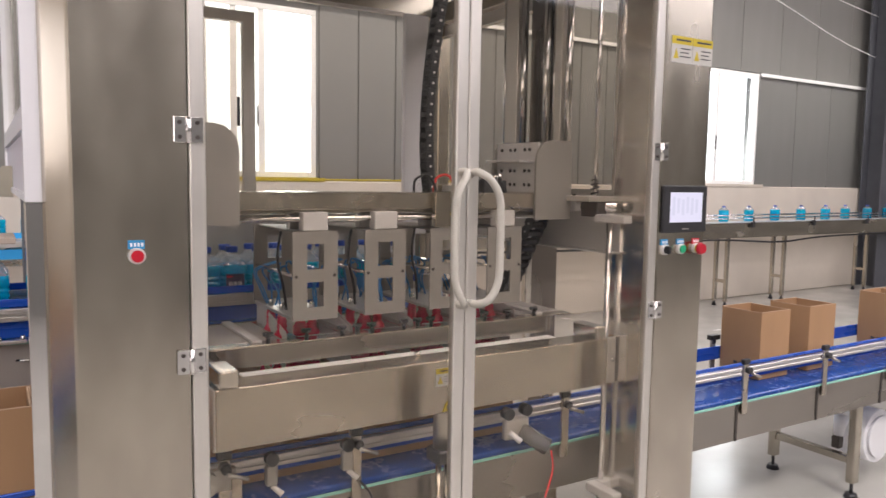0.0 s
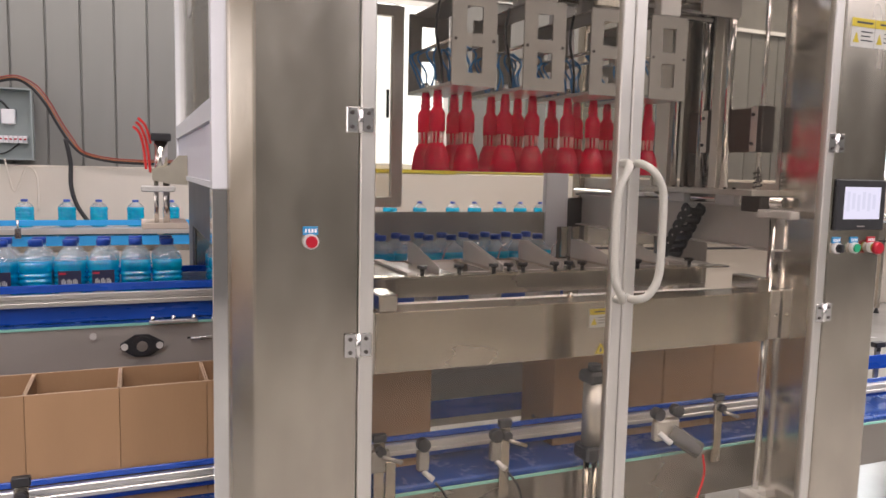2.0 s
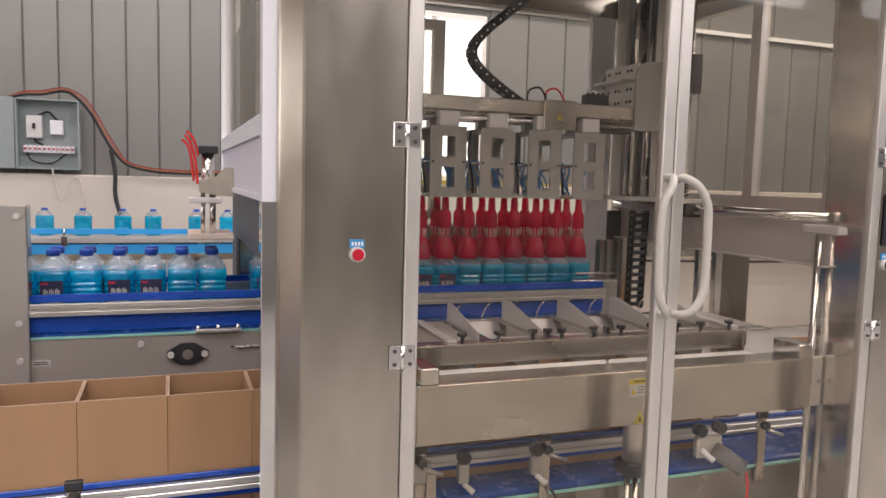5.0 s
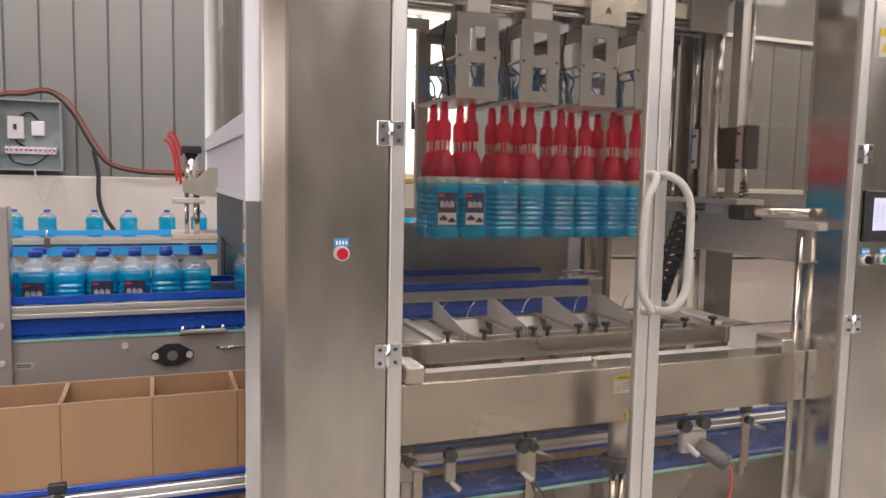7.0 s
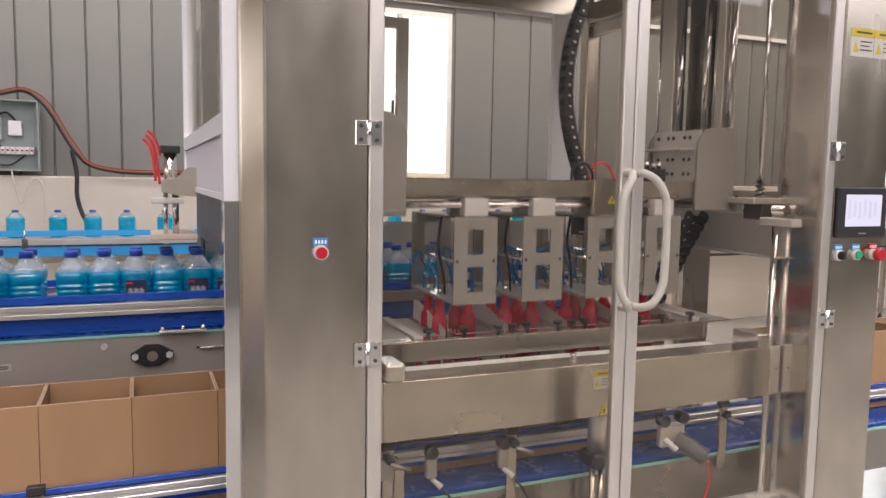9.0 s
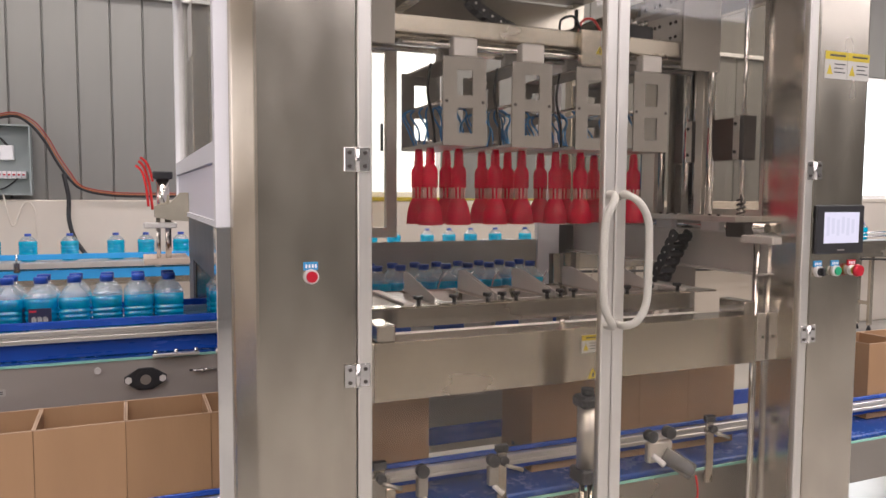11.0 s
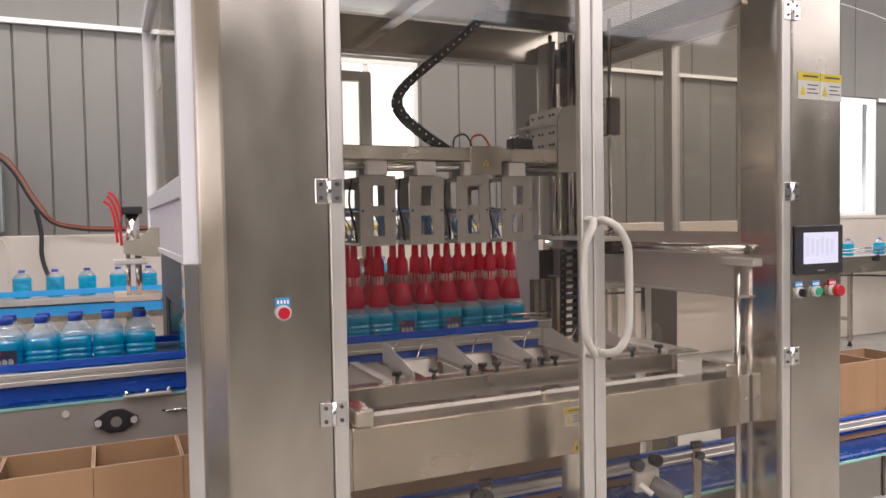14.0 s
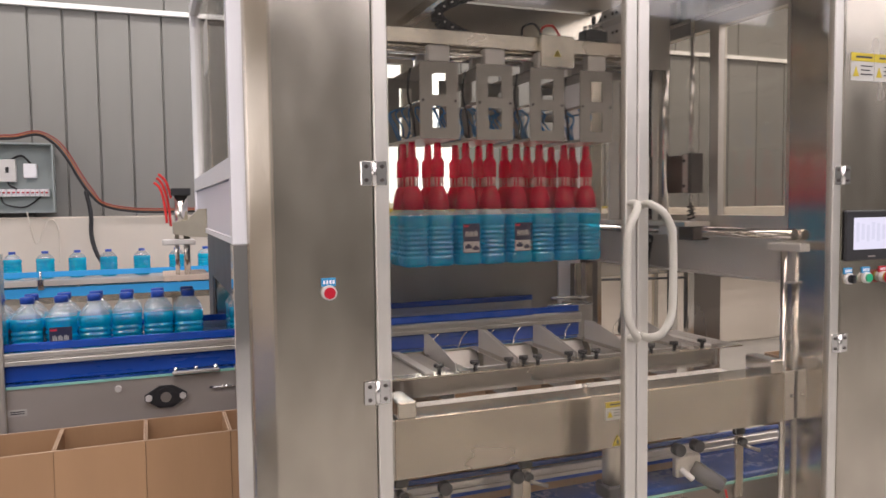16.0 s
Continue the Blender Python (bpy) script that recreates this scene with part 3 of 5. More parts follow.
fr = side_wall(-0.175, 0.068, 1.50, -1)
simple("side_panel", SIDE_WHITE, fr, [(-0.187, -0.165, 0.115, 1.455, 1.49, 1.620)], label="white lower side panel")
simple("paper_note", STICKER, fr, [(-0.1795, -0.1785, 0.80, 0.95, 1.98, 2.14)], label="creased paper note stuck to the side window", bev=0)
side_wall(1.545, 0.17, 1.36, 1)
simple("inner_cheek", MIRROR_STEEL, machine, [(1.5125, 1.5165, 0.024, 0.190, 0.5, 2.36), (0.108, 0.112, 0.03, 0.150, 0.5, 2.36)], label="polished inner cheek plates")

simple("corner_post", CHROME, machine, [(-0.194, -0.157, 0.068, 0.113, 0.09, 1.4775)], label="polished corner post", bev=0.002)

# frame: posts, top rails, roof sheet, lower rails
simple("rear_post", WHITE_PAINT, machine, [(1.312, 1.425, 1.268, 1.298, 0.4, 2.244)], label="white painted rear upright plate", bev=0.003)
for x in (-0.11, 1.53):
    simple("frame_post", STEEL, machine, [(x - 0.03, x + 0.03, 1.30, 1.36, 0.02, TOP)], bev=0.004)
simple("top_rail", STEEL_H, machine, [(-0.11, 1.53, 1.300, 1.360, 2.246, 2.395)], bev=0.004)
simple("top_rail", STEEL_H, machine, [(0.11, 1.51, 0.06, 0.12, 2.365, TOP)], bev=0.004)
simple("rail_lip", PALE_PLATE, machine, [(-0.08, 1.312, 1.292, 1.300, 2.236, 2.252)], label="pale lip along the rear rail", bev=0.001)
simple("cross_rail", MIRROR_STEEL, machine, [(0.645, 0.693, 0.12, 1.299, 2.300, 2.345)], bev=0.004)
simple("cross_rail", STEEL, machine, [(1.50, 1.56, 0.165, 1.3, 2.225, 2.31)], bev=0.004)
simple("base_rail", STEEL_DULL, machine, [(0.0, 1.6, 0.09, 0.15, 0.10, 0.16), (0.0, 1.6, 1.30, 1.36, 0.10, 0.16), (1.50, 1.56, 0.165, 1.3, 0.1, 0.16), (-0.14, -0.08, 0.165, 1.3, 0.1, 0.16)], bev=0.004)

simple("roof_sheet", STEEL_DULL, machine, [(-0.17, 1.575, 0.02, 1.362, TOP + 0.001, TOP + 0.005)], label="dull steel roof sheet of the machine", bev=0)

bm = bmesh.new()
plate(bm, [(-0.08, 1.375), (0.66, 1.375), (0.66, 2.17), (-0.08, 2.17)], "y", 1.305, 1.335, [(-0.04, 0.615, 1.415, 2.13)])
rd = part("rear_door", bm, ALU, machine, "framed clear rear door of the machine")
simple("pane", PANE, rd, [(-0.04, 0.615, 1.318, 1.322, 1.415, 2.13)], bev=0).visible_shadow = False
simple("handle", BLACK, rd, [], [((0.59, 1.29, 1.73), (0.59, 1.29, 1.84), 0.006)])

# slide rails for the carriage, with the polished channel below
for x, s in ((1.50, 1), (0.135, -1)):
    simple("channel", PALE_PLATE, machine, [(x + s * 0.012, x + s * 0.018, 0.155, 1.30, 1.305, 1.437), (x - 0.02, x + 0.018, 0.155, 1.30, 1.299, 1.305), (x - 0.02, x + 0.018, 0.155, 1.30, 1.431, 1.437)], label="pale satin channel under the slide rail", bev=0.001)
    simple("slide_shaft", CHROME, machine, [], [((x - s * 0.01, 0.14, 1.452), (x - s * 0.01, 1.30, 1.452), 0.0165)], label="chromed slide shaft")
    simple("lift_rod", CHROME, machine, [], [((x - 0.012 * s, 0.178, 0.30), (x - 0.012 * s, 0.178, 1.425), 0.011)])
    simple("rod_bracket", PALE_PLATE, machine, [(x - 0.07, x - 0.031, 0.06, 0.19, 1.405, 1.43), (x - 0.031, x + 0.017, 0.155, 0.19, 1.405, 1.43)], bev=0.003)
    simple("rod_foot", PALE_PLATE, machine, [(x - 0.07, x - 0.031, 0.06, 0.19, 0.50, 0.53), (x - 0.031, x + 0.017, 0.155, 0.19, 0.50, 0.53)], bev=0.003)

# plates, stop and rear guard behind the pick-up place
bm = bmesh.new()
plate(bm, [(0.20, 1.10), (1.385, 1.10), (1.385, 1.285), (1.36, 1.33), (1.31, 1.357), (0.20, 1.357)], "y", 1.275, 1.280)
part("rear_guard", bm, STEEL_DULL, machine, "dark steel guard plate with a rounded corner")
# Dark iron colour stands in for the shade on this steel panel.
simple("inner_wall", DARK_IRON, machine, [(1.39, 1.53, 1.29, 1.30, 0.6, 1.42)], label="rear steel panel with its shade painted dark")
simple("stop_block", STEEL_DULL, machine, [(1.20, 1.28, 0.94, 1.05, 1.02, 1.16)], bev=0.004)
simple("stop_rod", CHROME, machine, [], [((1.05, 0.90, 1.165), (1.25, 0.90, 1.165), 0.006), ((1.10, 0.96, 1.185), (1.27, 0.96, 1.185), 0.006)])
for x in (1.33, 1.385):
    simple("rear_leg", STEEL, machine, [(x, x + 0.035, 1.16, 1.20, 0.02, 1.30)], bev=0.003)

simple("side_leg", MIRROR_STEEL, machine, [(1.520, 1.552, 0.76, 0.79, 0.02, 1.297)], label="bright square leg behind the carton line", bev=0.003)
simple("side_leg", MIRROR_STEEL, machine, [(1.600, 1.632, 0.76, 0.79, 0.02, 1.297)], label="bright square leg behind the carton line", bev=0.003)
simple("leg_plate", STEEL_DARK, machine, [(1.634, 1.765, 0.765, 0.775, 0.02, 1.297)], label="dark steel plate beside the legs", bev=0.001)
simple("leg_head", STEEL, machine, [(1.504, 1.770, 0.755, 0.795, 1.2972, 1.2988)], bev=0)

# stop at the infeed: cylinder with press board on a bracket
bm = bmesh.new()
plate(bm, [(-0.188, 1.462), (-0.188, 1.555), (-0.212, 1.555), (-0.245, 1.520), (-0.292, 1.512), (-0.292, 1.476), (-0.245, 1.466)], "y", 0.925, 0.985)
br = part("press_bracket", bm, CAST, machine, "cast bracket carrying the press cylinder")
simple("press_cylinder", MIRROR_STEEL, br, [], [((-0.265, 0.955, 1.478), (-0.265, 0.955, 1.60), 0.020, 24), ((-0.28, 0.975, 1.341), (-0.28, 0.975, 1.48), 0.007), ((-0.25, 0.975, 1.341), (-0.25, 0.975, 1.48), 0.010)], label="small pneumatic press cylinder")
simple("cylinder_head", BLACK, br, [(-0.295, -0.235, 0.925, 0.985, 1.598, 1.622)], bev=0.003)
simple("clamp_block", PALE_PLATE, br, [(-0.325, -0.225, 0.925, 0.985, 1.440, 1.458)], bev=0.003)
simple("press_board", WOOD, br, [(-0.325, -0.185, 0.95, 1.16, 1.322, 1.341)], label="pale press board on two rods", bev=0.002)
simple("red_hose", HOSE_RED, br, tubes=[([(-0.336, 0.955, 1.655), (-0.322, 0.955, 1.640), (-0.310, 0.955, 1.605), (-0.302, 0.955, 1.56), (-0.297, 0.955, 1.50)], 0.0042), ([(-0.330, 0.968, 1.668), (-0.312, 0.968, 1.650), (-0.302, 0.968, 1.625), (-0.294, 0.968, 1.59)], 0.004), ([(-0.345, 0.94, 1.640), (-0.327, 0.94, 1.622), (-0.316, 0.94, 1.58), (-0.309, 0.94, 1.51)], 0.004)])
simple("guide_wire", STEEL, machine, tubes=[([(-0.09, 0.86, 1.06), (-0.085, 0.86, 1.3), (-0.075, 0.86, 1.42), (-0.06, 0.86, 1.42), (-0.065, 0.86, 1.3), (-0.07, 0.86, 1.06)], 0.004)])
simple("inlet_plate", GUARD_DARK, machine, [(-0.152, -0.146, 0.20, 1.455, 1.310, 1.4765), (-0.152, -0.146, 1.262, 1.455, 0.80, 1.3095)], label="dark inlet guard plate", bev=0)


# ---------------------------------------------------------------- infeed conveyor
def infeed():
    c = thing("infeed_conveyor", "steel bottle infeed conveyor with blue guide strips", "conveyor")
    x0, x1 = -0.80, 1.17
    simple("side_plate", SATIN_SHEET, c, [(x0, x1, 0.862, 0.868, 0.80, 1.035)], label="brushed steel side plate")
    simple("side_plate", STEEL_H, c, [(x0, x1, 1.248, 1.254, 0.80, 1.035)])
    simple("apron_plate", STEEL_DULL, c, [(-0.14, 1.17, 0.869, 0.873, 0.60, 0.7995)], label="dull steel apron below the infeed", bev=0)
    simple("belt", BLUE_BELT, c, [(x0, x1, 0.872, 1.244, 1.03, 1.048)], label="smooth blue belt", bev=0.004)
    simple("green_edge", GREEN_EDGE, c, [(x0, x1, 0.858, 0.8615, 1.034, 1.042)], label="pale green belt edge", bev=0)
    for y, s in ((0.868, -1), (1.242, 1)):
        simple("guide_strip", BLUE_STRIP, c, [(x0, x1, y, y + 0.012, 1.143, 1.166)], label="blue plastic guide strip")
        simple("guide_strip", BLUE_STRIP, c, [(x0, x1, y, y + 0.012, 1.052, 1.100)], label="blue plastic guide strip")
        yy = y - 0.022 if s < 0 else y + 0.012
        simple("guide_rail", ALU_H, c, [(x0, x1, yy, yy + 0.022, 1.104, 1.118), (x0, x1, yy + 0.004, yy + 0.020, 1.118, 1.126), (x0, x1, yy, yy + 0.022, 1.126, 1.141)], label="grooved aluminium guide rail")
    b = simple("bearing", BLACK, c, [], [((-0.331, 0.842, 0.972), (-0.331, 0.862, 0.972), 0.030, 20)], label="dark flange bearing")
    bm = bmesh.new()
    plate(bm, [(-0.331 + u, 0.972 + v) for u, v in ((-0.062, -0.008), (-0.02, -0.034), (0.02, -0.034), (0.062, -0.008), (0.062, 0.008), (0.02, 0.034), (-0.02, 0.034), (-0.062, 0.008))], "y", 0.850, 0.8615)
    part("flange", bm, BLACK, b)
    simple("bolt", PALE_PLATE, b, [], [((-0.331 + s * 0.05, 0.840, 0.972), (-0.331 + s * 0.05, 0.850, 0.972), 0.011, 6) for s in (-1, 1)])
    simple("bearing_bore", STEEL_DULL, b, [], [((-0.331, 0.8405, 0.972), (-0.331, 0.842, 0.972), 0.016, 16)])
    simple("slot", BLACK, c, [(-0.20, -0.115, 0.8605, 0.8618, 0.983, 0.989)], bev=0)
    simple("tension_screw", CHROME, c, [], [((-0.19, 0.856, 0.986), (-0.09, 0.856, 0.986), 0.004), ((-0.165, 0.853, 0.986), (-0.155, 0.853, 0.986), 0.008, 6)])
    simple("clamp_plate", ALU_H, c, [(-0.31, -0.17, 0.835, 0.855, 1.040, 1.050)])
    simple("clamp_bolt", CHROME, c, [], [((x, 0.845, 1.04), (x, 0.845, 1.063), 0.007, 8) for x in (-0.30, -0.24, -0.18)])
    simple("bolt", PALE_PLATE, c, [], [((-0.467, 0.854, 1.008), (-0.467, 0.863, 1.008), 0.010, 10)])
    simple("rating_plate", STICKER, c, [(-0.765, -0.715, 0.8605, 0.8618, 0.953, 0.973)], label="small silver rating plate", bev=0)
    simple("rating_writing", INK, c, [(-0.758, -0.722, 0.860, 0.8605, 0.965 - 0.006 * k, 0.968 - 0.006 * k) for k in range(2)], bev=0)
    simple("end_plate", SATIN_SHEET, c, [(-1.02, -0.765, 0.835, 0.843, 0.66, 1.43)], label="tall steel end plate", bev=0.003)
    simple("end_plate_fold", STEEL, c, [(-0.768, -0.765, 0.843, 0.90, 0.66, 1.43)], bev=0)
    simple("bolt", PALE_PLATE, c, [], [((-0.79, 0.828, z), (-0.79, 0.836, z), 0.009, 8) for z in (0.98, 1.09, 1.40)])
    for x in (-0.74, 0.2, 1.12):
        for y in (0.88, 1.23):
            simple("leg", STEEL, c, [(x - 0.02, x + 0.02, y - 0.02, y + 0.02, 0.02, 0.80)], bev=0.003)
            simple("foot", BLACK, c, [], [((x, y, 0), (x, y, 0.025), 0.03)])
    # upstream stretch of the same line beyond the end plate
    simple("belt", BLUE_BELT, c, [(-3.4, -0.802, 0.872, 1.244, 1.03, 1.048)], bev=0.004)
    simple("side_plate", STEEL_H, c, [(-3.4, -0.802, 0.862, 0.868, 0.80, 1.035)])
    for x in (-3.2, -1.6):
        for y in (0.89, 1.22):
            simple("leg", STEEL, c, [(x - 0.02, x + 0.02, y - 0.02, y + 0.02, 0.0, 0.80)], bev=0.003)


infeed()


# ---------------------------------------------------------------- carton conveyor
def carton_conveyor():
    c = thing("carton_conveyor", "long low carton conveyor with blue belt and aluminium guide rails", "conveyor")
    x0, x1 = -3.4, 12.6
    simple("belt", BLUE_BELT, c, [(x0, x1, 0.262, 0.640, 0.652, 0.672)], label="textured blue belt", bev=0.005)
    # The front plate's shade is painted in with the darker steel.
    simple("side_plate", STEEL_SHADED, c, [(x0, x1, 0.250, 0.256, 0.50, 0.655)], label="steel side plate coloured as if in shade")
    simple("side_plate", STEEL_H, c, [(x0, x1, 0.645, 0.651, 0.50, 0.655)])
    simple("green_edge", GREEN_EDGE, c, [(x0, x1, 0.246, 0.2498, 0.652, 0.660)], bev=0)
    seams = [0.02, 1.78, 2.29, 2.84, 3.36, 3.9]
    simple("joint_cover", DARK_IRON, c, [(x - 0.006, x + 0.006, 0.2465, 0.2495, 0.50, 0.652) for x in seams[1:]], bev=0.0)
    for y, s in ((0.375, -1), (0.602, 1)):
        if s < 0:
            simple("guide_strip", BLUE_STRIP, c, [(x0, x1, y, y + 0.008, 0.757, 0.772)], label="blue plastic guide strip")
            simple("guide_strip", BLUE_STRIP, c, [(x0, x1, y, y + 0.008, 0.702, 0.720)])
            simple("guide_rail", ALU_H, c, [(x0, x1, y - 0.020, y, 0.722, 0.735), (x0, x1, y - 0.017, y - 0.003, 0.735, 0.742), (x0, x1, y - 0.020, y, 0.742, 0.756)], label="grooved aluminium guide rail")
        else:
            simple("guide_strip", BLUE_STRIP, c, [(x0, x1, y, y + 0.008, 0.725, 0.785)], label="blue plastic guide strip")
            simple("guide_rail", ALU_H, c, [(x0, x1, y + 0.008, y + 0.026, 0.735, 0.765)])
    posts = [0.27, 0.66, 1.47, 1.87, 2.47, 3.05, 3.61, 4.2, -0.6, -1.4]
    front = []
    for x in posts:
        p = simple("rail_post", STEEL, c, [(x - 0.016, x + 0.016, 0.335, 0.347, 0.56, 0.775)], [((x, 0.335, 0.739), (x, 0.36, 0.739), 0.008)], label="steel rail post with black clamp knob")
        front.append(p)
        simple("knob", BLACK, p, [(x - 0.02, x + 0.02, 0.332, 0.352, 0.775, 0.797)], [((x + 0.0, 0.315, 0.752), (x, 0.34, 0.752), 0.014)])
        simple("post_clamp", STEEL_DULL, p, [], [((x, 0.31, 0.742), (x + 0.055, 0.305, 0.722), 0.006)])
    for x in (1.62, 2.62):
        p = simple("rear_rail_post", STEEL_DULL, c, [(x - 0.014, x + 0.014, 0.632, 0.644, 0.56, 0.81)])
        simple("knob", BLACK, p, [(x - 0.03, x + 0.03, 0.62, 0.65, 0.81, 0.832), (x - 0.012, x + 0.012, 0.628, 0.642, 0.79, 0.81)])
    for x in (-2.6, -0.5, 0.6, 1.4, 3.34, 5.6, 7.8, 10.0, 12.2):
        for y in (0.345, 0.775):
            simple("leg", STEEL, c, [(x - 0.025, x + 0.025, y - 0.02, y + 0.02, 0.075, 0.499)], label="square steel leg on a levelling foot", bev=0.003)
            simple("foot", BLACK, c, [], [((x, y, 0.02), (x, y, 0.08), 0.008), ((x, y, 0), (x, y, 0.022), 0.034, 14, 0.026)])
        simple("leg_brace", STEEL, c, [(x - 0.018, x + 0.018, 0.366, 0.754, 0.17, 0.205)], bev=0.002)
        simple("cross_bar", STEEL, c, [(x - 0.02, x + 0.02, 0.257, 0.795, 0.50, 0.525)], bev=0.002)
    # round mirror-like motor cap below the outfeed
    mo = simple("motor", WHITE_PAINT, c, [], [((3.72, 0.43, 0.22), (3.72, 0.57, 0.22), 0.14, 28)], label="pale drive motor below the belt")
    simple("motor_cap", WHITE_PAINT, mo, [], [((3.72, 0.415, 0.22), (3.72, 0.4295, 0.22), 0.11, 28)])
    simple("motor_socket", WHITE_PAINT, c, [], [((3.38, 0.45, 0.275), (3.40, 0.45, 0.38), 0.022, 16, 0.036)], label="white cable socket of the motor")
    simple("motor_plug", DARK_IRON, c, [(3.355, 3.395, 0.43, 0.47, 0.215, 0.274)])
    # photo sensors and the stopper on the front rail
    for x in (0.40, 0.63):
        s = simple("photo_sensor", STEEL_DULL, c, [(x - 0.017, x + 0.017, 0.330, 0.352, 0.675, 0.735)], label="small photo sensor on a bracket", bev=0.004)
        front.append(s)
        simple("sensor_plug", PALE_PLATE, s, [], [((x, 0.335, 0.675), (x + 0.025, 0.318, 0.652), 0.007, 10, 0.009)])
        simple("sensor_cable", HOSE_BLACK, s, tubes=[([(x + 0.03, 0.315, 0.645), (x + 0.06, 0.30, 0.60), (x + 0.075, 0.30, 0.52), (x + 0.07, 0.32, 0.40)], 0.0035)])
        simple("sensor_knob", BLACK, s, [], [((x, 0.325, 0.752), (x, 0.35, 0.752), 0.019)])
    st = simple("stopper", ALU, c, [(1.20, 1.30, 0.325, 0.352, 0.665, 0.735)], label="aluminium stopper with a clear cylinder", bev=0.006)
    front.append(st)
    simple("stopper_cylinder", CLOUDY, st, [], [((1.27, 0.34, 0.69), (1.345, 0.28, 0.635), 0.029, 20)])
    simple("stopper_knob", BLACK, st, [], [((1.21, 0.315, 0.758), (1.21, 0.345, 0.758), 0.02), ((1.285, 0.315, 0.762), (1.285, 0.345, 0.762), 0.02)])
    simple("stopper_plug", WHITE_PAINT, st, [], [((1.215, 0.325, 0.695), (1.245, 0.30, 0.665), 0.010)])
    simple("stopper_wire", HOSE_RED, st, tubes=[([(1.36, 0.28, 0.62), (1.37, 0.28, 0.55), (1.34, 0.28, 0.46)], 0.0035)])
    en = simple("rail_end_roller", STEEL_DULL, c, [(0.20, 0.30, 0.33, 0.352, 0.69, 0.75)], [((0.215, 0.30, 0.725), (0.215, 0.335, 0.725), 0.032)], label="rail end bracket with a roller")
    simple("bracket_leg", STEEL, en, [(0.285, 0.315, 0.325, 0.333, 0.52, 0.72)])
    front.append(en)
    # the front fittings stand before the side plate, a little smaller than the rear ones
    for p in front:
        p.scale = (0.9475, 0.9475, 0.9475)
        p.location = (-0.0184, -0.0824, 0.0803)


carton_conveyor()

# lift cylinder of the guide tray
cy = thing("lift_cylinder", "pneumatic lift cylinder with black end caps", "cylinder")
simple("barrel", ALU, cy, [], [((0.928, 0.285, 0.71), (0.928, 0.285, 0.905), 0.031, 24)], label="satin round barrel")
simple("end_cap", BLACK, cy, [(0.891, 0.965, 0.248, 0.322, 0.90, 0.938)], [((0.928, 0.285, 0.938), (0.928, 0.285, 0.958), 0.02)], bev=0.01)
simple("end_cap", BLACK, cy, [(0.889, 0.967, 0.246, 0.324, 0.665, 0.71)], bev=0.006)
simple("stand", STEEL, cy, [], [((x, 0.285, -0.0738), (x, 0.285, 0.665), 0.009) for x in (0.913, 0.943)])
simple("air_fitting", BUTTON_RED, cy, [], [((0.963, 0.27, 0.69), (0.983, 0.265, 0.69), 0.008)])
cy.scale = (0.954, 0.954, 0.954)
cy.location = (-0.0161, -0.0722, 0.0704)


# ---------------------------------------------------------------- guide tray (built in its low position)
tray = thing("guide_tray", "lifting stainless guide tray with dividers above the cartons", "guide tray")
SEAMS = [0.446, 0.650, 0.854, 1.058, 1.262]


